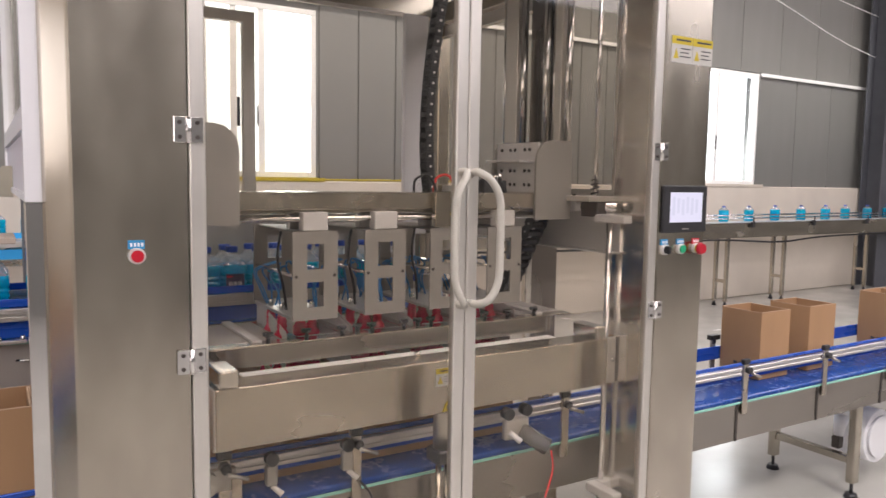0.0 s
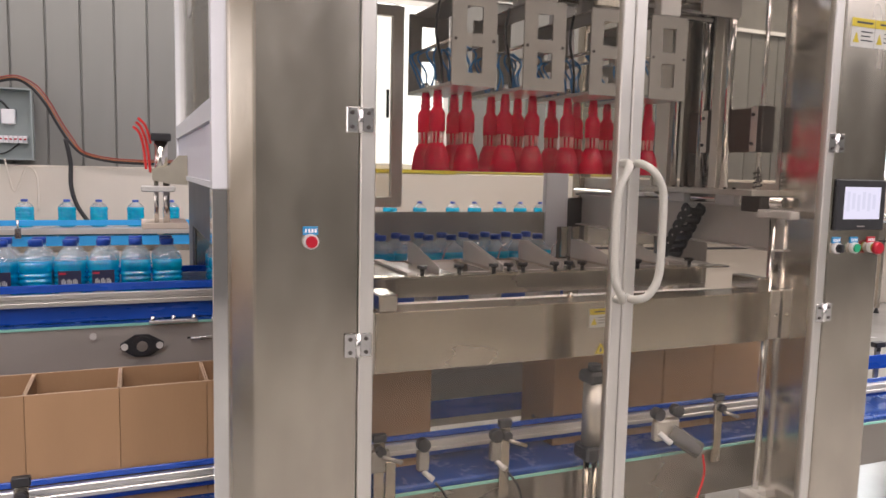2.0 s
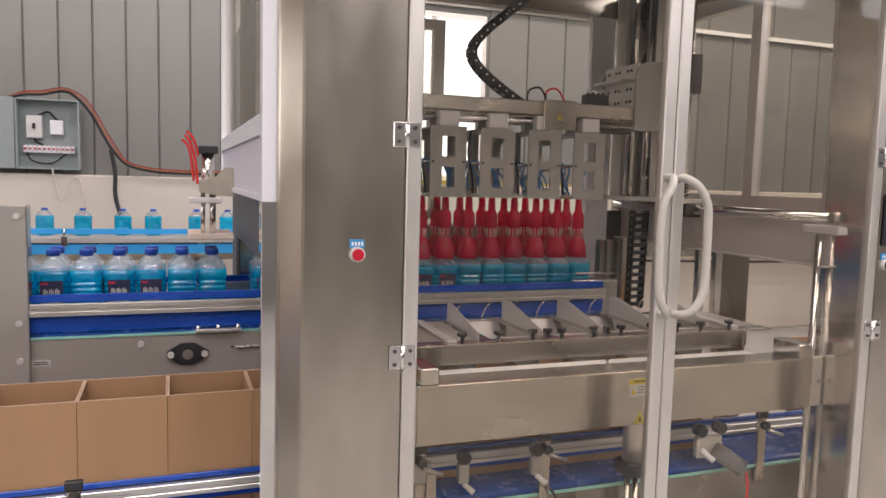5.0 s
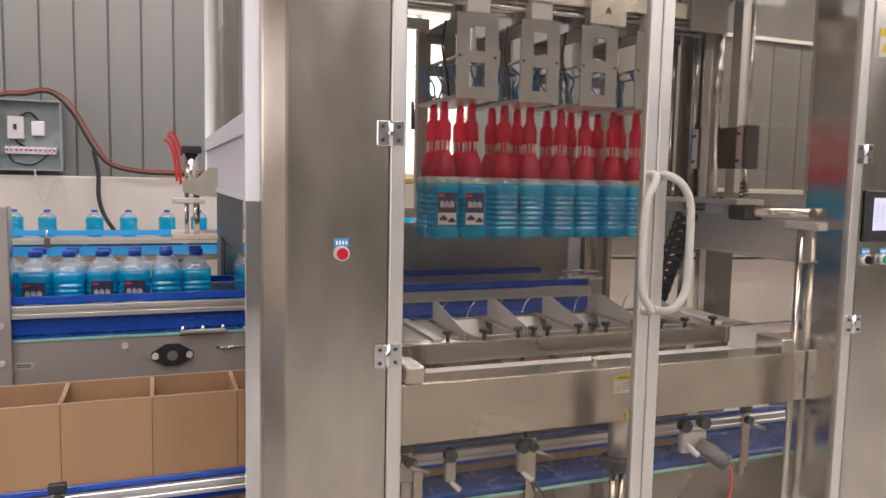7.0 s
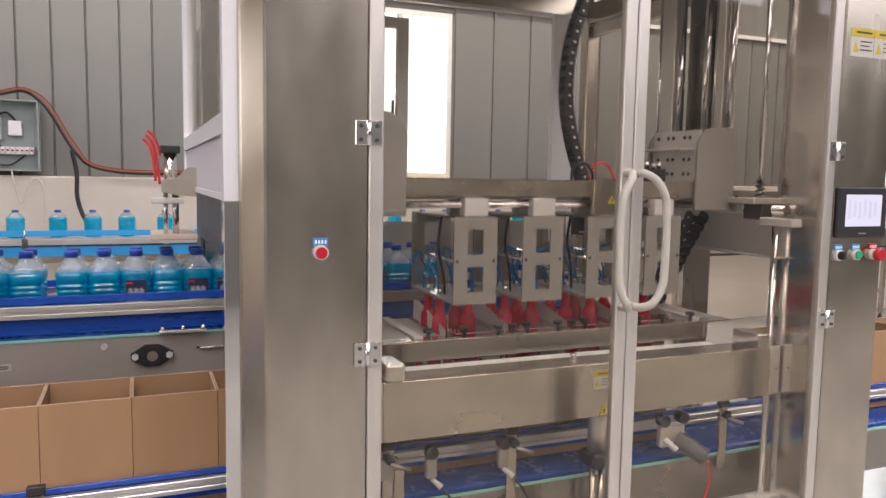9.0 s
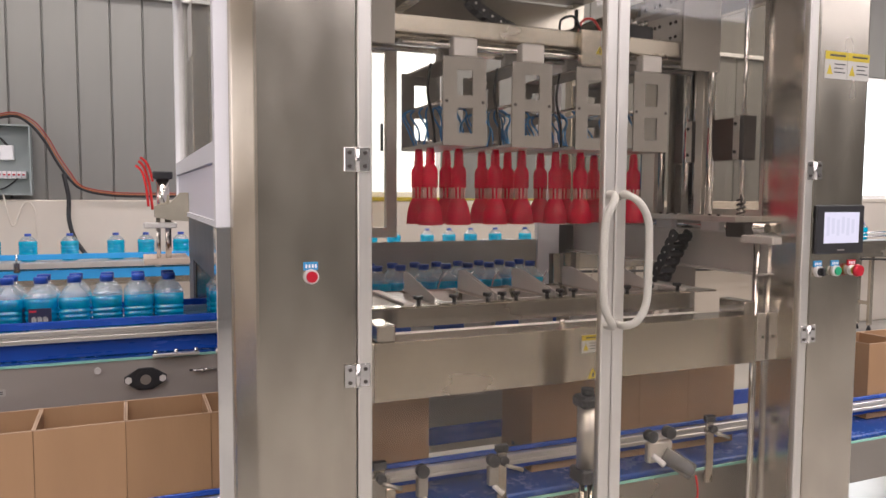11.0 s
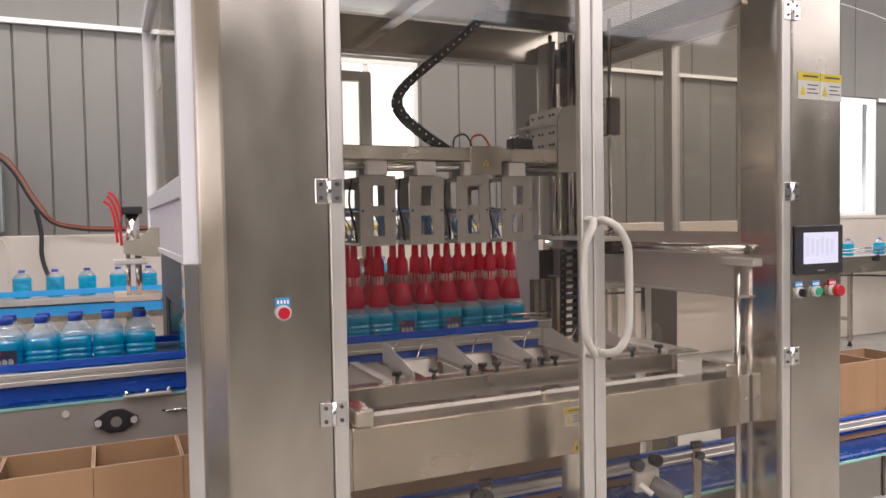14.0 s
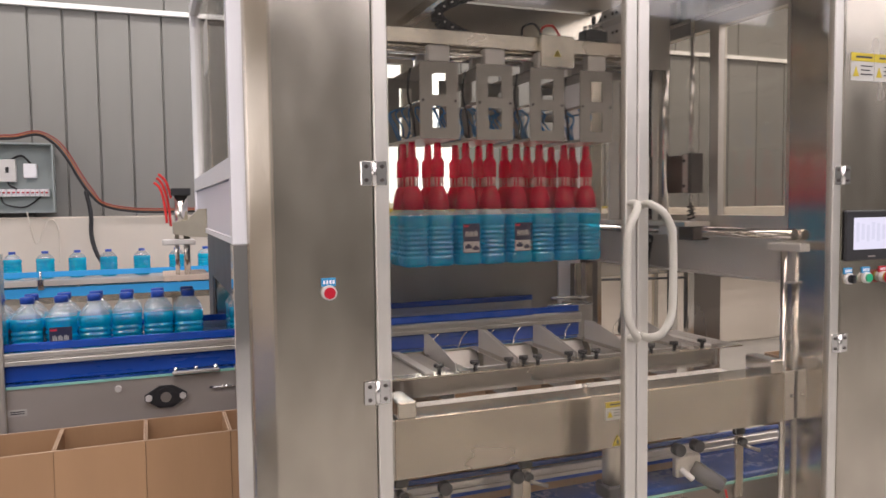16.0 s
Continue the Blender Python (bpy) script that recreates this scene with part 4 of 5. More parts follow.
def guide_tray():
    bm = bmesh.new()
    box(bm, 0.195, 1.470, 0.150, 0.153, 0.868, 1.021, 0.001)
    box(bm, 0.195, 1.470, 0.153, 0.248, 1.017, 1.021, 0.001)
    box(bm, 0.195, 1.470, 0.153, 0.190, 0.868, 0.872, 0.001)
    f = part("front_beam", bm, STEEL_H, tray, "folded brushed steel front beam")
    simple("end_plate", ALU, f, [(1.470, 1.506, 0.146, 0.160, 0.872, 1.025), (0.188, 0.1945, 0.150, 0.215, 0.868, 1.021)], label="pale end plate")
    simple("end_screw", CHROME, f, [], [((1.49, 0.142, 0.95), (1.49, 0.147, 0.95), 0.006)])
    warning_sticker(f, 0.811, 0.1495, 1.000, 0.068, 0.052)
    triangle_sticker(f, 0.851, 0.1495, 0.873, 0.034)
    simple("side_arm", MIRROR_STEEL, tray, [(0.202, 0.252, 0.148, 0.262, 1.022, 1.066)], label="polished box section side arm", bev=0.004)
    simple("side_arm", MIRROR_STEEL, tray, [(1.415, 1.462, 0.148, 0.262, 1.022, 1.066)], label="polished box section side arm", bev=0.004)
    # the rail runs round in one bent strip with rounded corners
    path = [(0.262, 0.66), (0.262, 0.395)]
    path += [(0.332 - 0.07 * math.cos(a), 0.395 - 0.07 * math.sin(a)) for a in [math.pi * k / 16 for k in range(1, 9)]]
    path += [(1.338 + 0.07 * math.sin(a), 0.395 - 0.07 * math.cos(a)) for a in [math.pi * k / 16 for k in range(0, 8)]]
    path += [(1.408, 0.395), (1.408, 0.66)]
    inner = [(0.267, 0.66), (0.267, 0.395)]
    inner += [(0.332 - 0.065 * math.cos(a), 0.395 - 0.065 * math.sin(a)) for a in [math.pi * k / 16 for k in range(1, 9)]]
    inner += [(1.338 + 0.065 * math.sin(a), 0.395 - 0.065 * math.cos(a)) for a in [math.pi * k / 16 for k in range(0, 8)]]
    inner += [(1.403, 0.395), (1.403, 0.66)]
    bm = bmesh.new()
    rows = [[bm.verts.new((x, y, z)) for x, y in p] for p, z in ((path, 1.024), (path, 1.076), (inner, 1.076), (inner, 1.024))]
    for a, b in zip(rows, rows[1:] + rows[:1]):
        for k in range(len(a) - 1):
            bm.faces.new((a[k], a[k + 1], b[k + 1], b[k])).smooth = False
    bm.faces.new([r[0] for r in rows])
    bm.faces.new([r[-1] for r in rows][::-1])
    bmesh.ops.recalc_face_normals(bm, faces=bm.faces[:])
    # The band's colour holds the reflection of its dark surroundings.
    part("rail_band", bm, STEEL_SHADED, tray, "bent brushed steel band with rounded corners and a painted dark reflection")
    simple("rail_flange", STEEL_H, tray, [(0.205, 1.462, 0.322, 0.372, 1.0765, 1.0822)], label="folded top flange of the band", bev=0.001)
    simple("rear_rail", STEEL_H, tray, [(0.2625, 1.4075, 0.661, 0.667, 1.014, 1.082)])
    for x0, x1 in ((0.205, 0.440), (1.268, 1.462)):
        simple("cover_sheet", SATIN_SHEET, tray, [(x0, x1, 0.3725, 0.660, 1.0765, 1.0800)], label="flat steel cover sheet beside the chutes", bev=0.0005)
    simple("guide_sheet", WHITE_BOARD, tray, [(0.30, 1.36, 0.250, 0.322, 1.008, 1.013)], label="white guide board behind the beam")
    simple("sheet_screw", CHROME, tray, [], [((0.80, 0.236, 1.021), (0.80, 0.236, 1.034), 0.009)])
    for i, x in enumerate(SEAMS):
        for s in ((-1, 1) if 0 < i < 4 else ((1,) if i == 0 else (-1,))):
            xx = x + s * 0.006
            bm = bmesh.new()
            plate(bm, [(0.375, 1.083), (0.640, 1.083), (0.640, 1.146), (0.600, 1.148), (0.375, 1.098)], "x", xx - 0.001, xx + 0.001)
            d = part("divider", bm, PALE_PLATE, tray, "thin bent steel divider plate")
            simple("divider_flange", STEEL, d, [(min(xx, xx + s * 0.03), max(xx, xx + s * 0.03), 0.335, 0.665, 1.0825, 1.0845)], bev=0)
            bm = bmesh.new()
            plate(bm, [(0.40, 0.965), (0.58, 0.965), (0.60, 1.0825), (0.38, 1.0825)], "x", xx + s * 0.002, xx + s * 0.0035)
            part("chute_flap", bm, PALE_PLATE, d)
        for dx, y in ([(-0.038, 0.350), (0.012, 0.352), (0.058, 0.350), (0.03, 0.648)] if 0 < i < 4 else [(-0.055, 0.350), (0.057, 0.350)]):
            kx = x + dx
            k = simple("clamp_knob", BLACK, tray, [], [((kx, y, 1.0825), (kx, y, 1.096), 0.006), ((kx, y, 1.096), (kx, y, 1.108), 0.008, 10)]
                       + [((kx + 0.009 * math.cos(a), y + 0.009 * math.sin(a), 1.098), (kx + 0.009 * math.cos(a), y + 0.009 * math.sin(a), 1.108), 0.007, 8) for a in (0.4, 2.5, 4.6)], label="black three-lobed clamp knob")
    simple("side_strip", PALE_PLATE, tray, [(0.345, 0.372, 0.345, 0.655, 1.0825, 1.0900), (1.325, 1.352, 0.345, 0.655, 1.0825, 1.0900)], label="pale raised strip beside the chutes", bev=0.001)
    for x0, x1 in zip(SEAMS, SEAMS[1:]):
        bm = bmesh.new()
        plate(bm, [(0.586, 0.985), (0.590, 0.985), (0.657, 1.0760), (0.653, 1.0760)], "x", x0 + 0.012, x1 - 0.012)
        part("chute_back", bm, PALE_PLATE, tray, "pale sloping back plate of a chute")
        simple("chute_lip", PALE_PLATE, tray, [(x0 + 0.04, x1 - 0.04, 0.3725, 0.388, 1.0785, 1.0815)], bev=0.0005)
    # bent wire fingers at the rear
    for i in range(8):
        x = 0.47 + 0.1 * i
        simple("wire_finger", CHROME, tray, tubes=[([(x, 0.64, 1.085), (x + 0.02, 0.66, 1.115), (x + 0.045, 0.67, 1.135)], 0.002)])


guide_tray()

# ---------------------------------------------------------------- gripper head (origin: plate front, plate bottom)
head = thing("gripper_head", "gripper head with four plates and red bottle cups", "gripper head")
PICK_X = [0.525, 0.711, 0.897, 1.083]
DROP_X = [0.508, 0.724, 0.940, 1.150]
ROWS = (0.14, 0.235)
HALF = 0.0463


def gripper_head():
    simple("cross_beam", STEEL_H, head, [(0.215, 1.40, 0.010, 0.13, 0.302, 0.352), (0.215, 1.40, 0.030, 0.11, 0.292, 0.302)], label="brushed steel cross beam", bev=0.003)
    simple("slide_bar", CHROME, head, [], [((0.21, 0.025, 0.278), (1.41, 0.025, 0.278), 0.009), ((0.21, 0.115, 0.278), (1.41, 0.115, 0.278), 0.009)], label="chromed slide bar")
    simple("beam_cover", STEEL, head, [(0.885, 1.015, -0.012, 0.009, 0.250, 0.356)], label="steel cover plate on the beam", bev=0.002)
    triangle_sticker(head, 0.948, -0.0125, 0.285, 0.026)
    for x, s, w, ys in ((0.215, 1, 0.085, (-0.004,)), (1.40, -1, 0.130, (-0.004, 0.235))):
        out = [(x - s * 0.02, 0.265), (x + s * w, 0.265)]
        r = 0.065
        cx, cz = x + s * (w - r), 0.46
        out += [(cx + s * r * math.cos(a), cz + r * math.sin(a)) for a in [math.pi * k / 12 for k in range(0, 7)]]
        out += [(x - s * 0.02, 0.525)]
        for y in ys:
            bm = bmesh.new()
            plate(bm, out, "y", y, y + 0.010)
            part("cheek", bm, GREY_PLATE, head, "grey cheek plate with a rounded shoulder")
    bm = bmesh.new()
    plate(bm, [(0.007, 0.353), (0.234, 0.353), (0.234, 0.518), (0.007, 0.518)], "x", 1.284, 1.292)
    w = part("slide_bracket", bm, PALE_PLATE, head, "pale bolted slide bracket")
    simple("bracket_shelf", PALE_PLATE, w, [(1.225, 1.284, 0.03, 0.225, 0.452, 0.460)], bev=0.002)
    simple("bolt", DARK_IRON, w, [], [((1.2805, y, z), (1.284, y, z), 0.006, 8) for y in (0.05, 0.075, 0.13, 0.155, 0.205) for z in (0.378, 0.425, 0.495)])
    v = simple("valve_block", BLACK, head, [(1.08, 1.17, 0.02, 0.07, 0.352, 0.392)], label="black valve block with chrome fittings")
    simple("fitting", CHROME, v, [], [((1.09 + 0.022 * i, 0.04, 0.392), (1.09 + 0.022 * i, 0.04, 0.408 + 0.006 * (i % 2)), 0.007) for i in range(4)])
    simple("beam_hose", HOSE_BLACK, head, tubes=[([(0.845, 0.05, 0.352), (0.85, 0.05, 0.39), (0.89, 0.05, 0.405), (0.915, 0.05, 0.38), (0.92, 0.05, 0.352)], 0.004)])
    simple("beam_hose", HOSE_RED, head, tubes=[([(0.92, 0.06, 0.352), (0.93, 0.06, 0.395), (0.97, 0.06, 0.405), (1.0, 0.06, 0.37), (1.005, 0.06, 0.352)], 0.004)])


gripper_head()


def cup_mesh():
    bm = bmesh.new()
    prof = [(0.0, 0.0), (0.011, 0.0), (0.0115, -0.010), (0.0145, -0.014), (0.0115, -0.020), (0.015, -0.026), (0.012, -0.032), (0.0155, -0.039), (0.0125, -0.046),
            (0.0155, -0.052), (0.0215, -0.062), (0.0230, -0.070), (0.0230, -0.116), (0.013, -0.120), (0.012, -0.146), (0.0195, -0.150), (0.0255, -0.160), (0.0315, -0.176), (0.0355, -0.196), (0.0385, -0.228), (0.0365, -0.229),
            (0.033, -0.205), (0.024, -0.178), (0.0, -0.160)]
    lathe(bm, prof, 20)
    me = bpy.data.meshes.new("cup")
    bm.to_mesh(me)
    bm.free()
    me.materials.append(RED)
    return me


def collar_mesh():
    bm = bmesh.new()
    # Upright pale fins imitate the bright slots round the cup's waist.
    for k in range(9):
        a = 2 * math.pi * k / 9
        c, s = math.cos(a), math.sin(a)
        rod(bm, (0.0175 * c, 0.0175 * s, -0.150), (0.0185 * c, 0.0185 * s, -0.115), 0.0034, 6)
    me = bpy.data.meshes.new("collar")
    bm.to_mesh(me)
    bm.free()
    me.materials.append(SLOT_PALE)
    return me


CUP, COLLAR = cup_mesh(), collar_mesh()
carriers = []


def carrier():
    """One gripper unit: slotted front and rear plates, base plate, cups and hoses. Origin at its middle."""
    bm = bmesh.new()
    plate(bm, [(-0.066, 0.0), (0.066, 0.0), (0.066, 0.245), (-0.066, 0.245)], "y", -0.004, 0.002, [(-0.024, 0.024, 0.035, 0.105), (-0.024, 0.024, 0.14, 0.21)])
    u = part("gripper_unit", bm, GREY_PLATE, head, "grey slotted gripper unit with four red cups")
    bm = bmesh.new()
    plate(bm, [(-0.066, 0.0), (0.066, 0.0), (0.066, 0.245), (-0.066, 0.245)], "y", 0.335, 0.341, [(-0.024, 0.024, 0.035, 0.105), (-0.024, 0.024, 0.14, 0.21)])
    part("rear_plate", bm, GREY_PLATE, u)
    simple("base_plate", ALU_H, u, [(-0.066, 0.066, 0.002, 0.335, 0.0, 0.010)])
    simple("hanger", PALE_PLATE, u, [(-0.037, 0.037, -0.006, 0.03, 0.246, 0.298)], label="white slide hanger", bev=0.003)
    simple("hanger", PALE_PLATE, u, [(-0.037, 0.037, 0.10, 0.13, 0.246, 0.292)], bev=0.003)
    simple("top_plate", GREY_PLATE, u, [(-0.05, 0.05, 0.002, 0.335, 0.238, 0.245)])
    simple("tie_rod", CHROME, u, [], [((x, 0.0, 0.122), (x, 0.337, 0.122), 0.005) for x in (-0.058, 0.058)])
    simple("bolt", DARK_IRON, u, [], [((x, -0.0055, 0.122), (x, -0.004, 0.122), 0.005, 8) for x in (-0.056, 0.056)])
    rnd = random.Random(4)
    pts = []
    for i in range(13):
        x, y = rnd.choice((-HALF, HALF)) + rnd.uniform(-0.012, 0.012), rnd.choice(ROWS) + rnd.uniform(-0.03, 0.03)
        pts.append(([(x, y, 0.010), (x + rnd.uniform(-0.02, 0.02), y + 0.01, 0.06), (x + rnd.uniform(-0.03, 0.03), y + 0.03, 0.11), (x * 0.4, y + 0.02, 0.135)], 0.003))
    simple("air_hose", HOSE_BLUE, u, tubes=pts, label="blue air hoses")
    simple("air_hose", HOSE_BLACK, u, tubes=[([(-0.062, 0.10, 0.24), (-0.072, 0.10, 0.16), (-0.055, 0.10, 0.08), (-0.04, 0.12, 0.012)], 0.004)])
    simple("fitting", CHROME, u, [], [((sx * HALF, y, 0.01), (sx * HALF, y, 0.028), 0.008) for sx in (-1, 1) for y in ROWS])
    for sx in (-1, 1):
        for y in ROWS:
            c = new("cup", CUP)
            c.parent = u
            c.location = (sx * HALF, y, 0.0)
            k = new("collar", COLLAR)
            k.parent = c
    return u


carriers.append(carrier())
for k in range(3):
    carriers.append(copy_thing(carriers[0], Matrix.Identity(4)))

# ---------------------------------------------------------------- carriage with its columns, and the counterweight
carriage = thing("carriage", "sliding carriage with upright chromed columns", "carriage")
CX = 1.46


def spring(name, y):
    simple(name, DARK_IRON, carriage, tubes=[([(CX + 0.013 * math.cos(k * 1.2), y + 0.013 * math.sin(k * 1.2), 1.49 + 0.0028 * k) for k in range(20)], 0.0026)])


simple("base_plate", ALU, carriage, [(1.40, 1.515, -0.115, 0.46, 1.470, 1.488)], label="aluminium carriage plate")
simple("bearing_block", WHITE_PAINT, carriage, [(1.452, 1.512, 0.01, 0.10, 1.434, 1.469), (1.452, 1.512, 0.25, 0.335, 1.434, 1.469)], label="white bearing block", bev=0.004)
simple("end_block", DARK_IRON, carriage, [(1.440, 1.514, -0.112, -0.030, 1.420, 1.4695)], label="dark end block on the slide shaft", bev=0.004)
simple("column", CHROME, carriage, [], [((CX, y, 1.489), (CX, y, 2.33), 0.014) for y in (0.072, 0.188, 0.322, 0.428)], label="chromed guide column")
simple("column_profile", ALU, carriage, [(1.440, 1.478, 0.088, 0.124, 1.489, 2.33)], label="aluminium upright profile")
simple("column_profile", ALU, carriage, [(1.440, 1.478, 0.338, 0.412, 1.489, 2.33)], label="aluminium upright profile")
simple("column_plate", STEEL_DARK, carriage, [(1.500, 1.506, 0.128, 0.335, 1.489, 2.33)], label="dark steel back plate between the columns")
simple("guide_rod", CHROME, carriage, [], [((CX, y, 1.489), (CX, y, 2.33), 0.0075) for y in (-0.077, 0.144)], label="thin chromed guide rod")
spring("coil_spring", -0.077)
spring("coil_spring", 0.144)
simple("tooth_rack", BLACK, carriage, [(1.494, 1.4995, 0.208, 0.246, 1.489, 2.33)] + [(1.489, 1.494, 0.213, 0.241, 1.50 + 0.02 * k, 1.511 + 0.02 * k) for k in range(41)], label="black roller chain of the lift drive", bev=0)
simple("top_arm", DARK_IRON, carriage, [(0.99, 1.52, 0.04, 0.17, 2.331, 2.358)], bev=0.002)
simple("screw", DARK_IRON, carriage, [], [((1.42, y, 1.488), (1.42, y, 1.494), 0.006, 6) for y in (-0.02, 0.02, 0.19, 0.23, 0.27)])
drop_links = []
for k in range(13):
    bm = bmesh.new()
    for x in (-0.034, 0.028):
        plate(bm, [(-0.022, -0.010), (-0.014, -0.019), (0.014, -0.019), (0.022, -0.010), (0.022, 0.010), (0.014, 0.019), (-0.014, 0.019), (-0.022, 0.010)], "x", x, x + 0.006)
    rod(bm, (-0.028, 0, 0), (0.028, 0, 0), 0.006)
    box(bm, -0.028, 0.028, -0.017, -0.013, -0.008, 0.008)
    lk = part("chain_link", bm, BLACK, carriage, "black link of the energy chain")
    simple("pin", PALE_PLATE, lk, [], [((-0.036, 0.0, 0.0), (-0.034, 0.0, 0.0), 0.0035, 8)])
    drop_links.append(lk)


def drop_pose(k, y):
    """Link k of the chain that hangs from the carriage: it leans back while the carriage stands in front."""
    d = 0.0195 * (0.89 - y) / 0.57
    return Matrix.Translation((1.450, 0.195 + d * k, 1.412 - 0.031 * k)) @ pose(0, 0, 0, math.degrees(math.atan2(d, 0.031)))


weight = thing("counterweight", "dark iron counterweight block on guide rods", "counterweight")
simple("web", RUST_IRON, weight, [(1.474, 1.487, -0.045, 0.268, -0.070, 0.070)], label="dark rusty web plate", bev=0.002)
for y in (-0.092, 0.128):
    b = simple("block", DARK_IRON, weight, [(1.446, 1.500, y, y + 0.046, -0.072, 0.072)], label="dark iron guide block", bev=0.003)
    simple("block_face", ALU, b, [(1.4435, 1.4459, y + 0.048 - 0.03, y + 0.044, -0.07, 0.07)], bev=0.0005)
    simple("bolt", BLACK, b, [], [((1.439, y + 0.033, z), (1.4435, y + 0.033, z), 0.006, 6) for z in (-0.045, 0.045)])

# drag chain: links that follow a hanging loop
drag = thing("drag_chain", "black jointed cable drag chain hanging in a loop", "cable chain")
LINKS = 30


def link_mesh():
    bm = bmesh.new()
    box(bm, -0.018, 0.018, -0.021, -0.015, -0.016, 0.016, 0.004)
    box(bm, -0.018, 0.018, 0.015, 0.021, -0.016, 0.016, 0.004)
    box(bm, -0.007, 0.007, -0.015, 0.015, -0.015, -0.012)
    box(bm, -0.007, 0.007, -0.015, 0.015, 0.012, 0.015)
    me = bpy.data.meshes.new("link")
    bm.to_mesh(me)
    bm.free()
    me.materials.append(BLACK)
    return me


LINK = link_mesh()
bmp = bmesh.new()
rod(bmp, (0, -0.0225, 0), (0, -0.0205, 0), 0.004, 8)
PIN = bpy.data.meshes.new("pin")
bmp.to_mesh(PIN)
bmp.free()
PIN.materials.append(PALE_PLATE)
links = []
for k in range(LINKS):
    o = new("link", LINK)
    o.parent = drag
    p = new("pin", PIN)
    p.parent = o
    links.append(o)


def chain_poses(y, z):
    """The poses of all links when the head stands at (y, z)."""
    a, b = Vector((0.985, y + 0.16, z + 0.29)), Vector((1.07, y + 0.145, 2.395))
    length = 0.98
    gap = b.z - a.z
    rise = radians(smooth(gap, [(0.30, 12), (0.62, 28), (0.80, 48), (0.97, 66)]))
    fall = radians(smooth(gap, [(0.30, 14), (0.62, 44), (0.80, 54), (0.97, 66)]))

    def points(k):
        p1 = a + Vector((-math.cos(rise), 0, math.sin(rise))) * k
        p2 = b + Vector((-math.cos(fall), 0, -math.sin(fall))) * k
        out = []
        for i in range(81):
            t = i / 80
            out.append(a * (1 - t) ** 3 + p1 * 3 * t * (1 - t) ** 2 + p2 * 3 * t * t * (1 - t) + b * t ** 3)
        return out

    lo, hi = 0.02, 1.6
    for _ in range(24):
        k = (lo + hi) / 2
        q = points(k)
        if sum((s - e).length for s, e in zip(q, q[1:])) < length:
            lo = k
        else:
            hi = k
    total = sum((s - e).length for s, e in zip(q, q[1:]))
    cum = [0.0]
    for s, e in zip(q, q[1:]):
        cum.append(cum[-1] + (s - e).length)
    res = []
    for i in range(LINKS):
        d = (i + 0.5) / LINKS * total
        j = max(1, next(n for n, c in enumerate(cum) if c >= d))
        f = (d - cum[j - 1]) / max(1e-6, cum[j] - cum[j - 1])
        p = q[j - 1].lerp(q[j], f)
        w = (q[j] - q[j - 1]).normalized()
        res.append((p, math.degrees(math.atan2(w.x, w.z)) - 90))
    return res


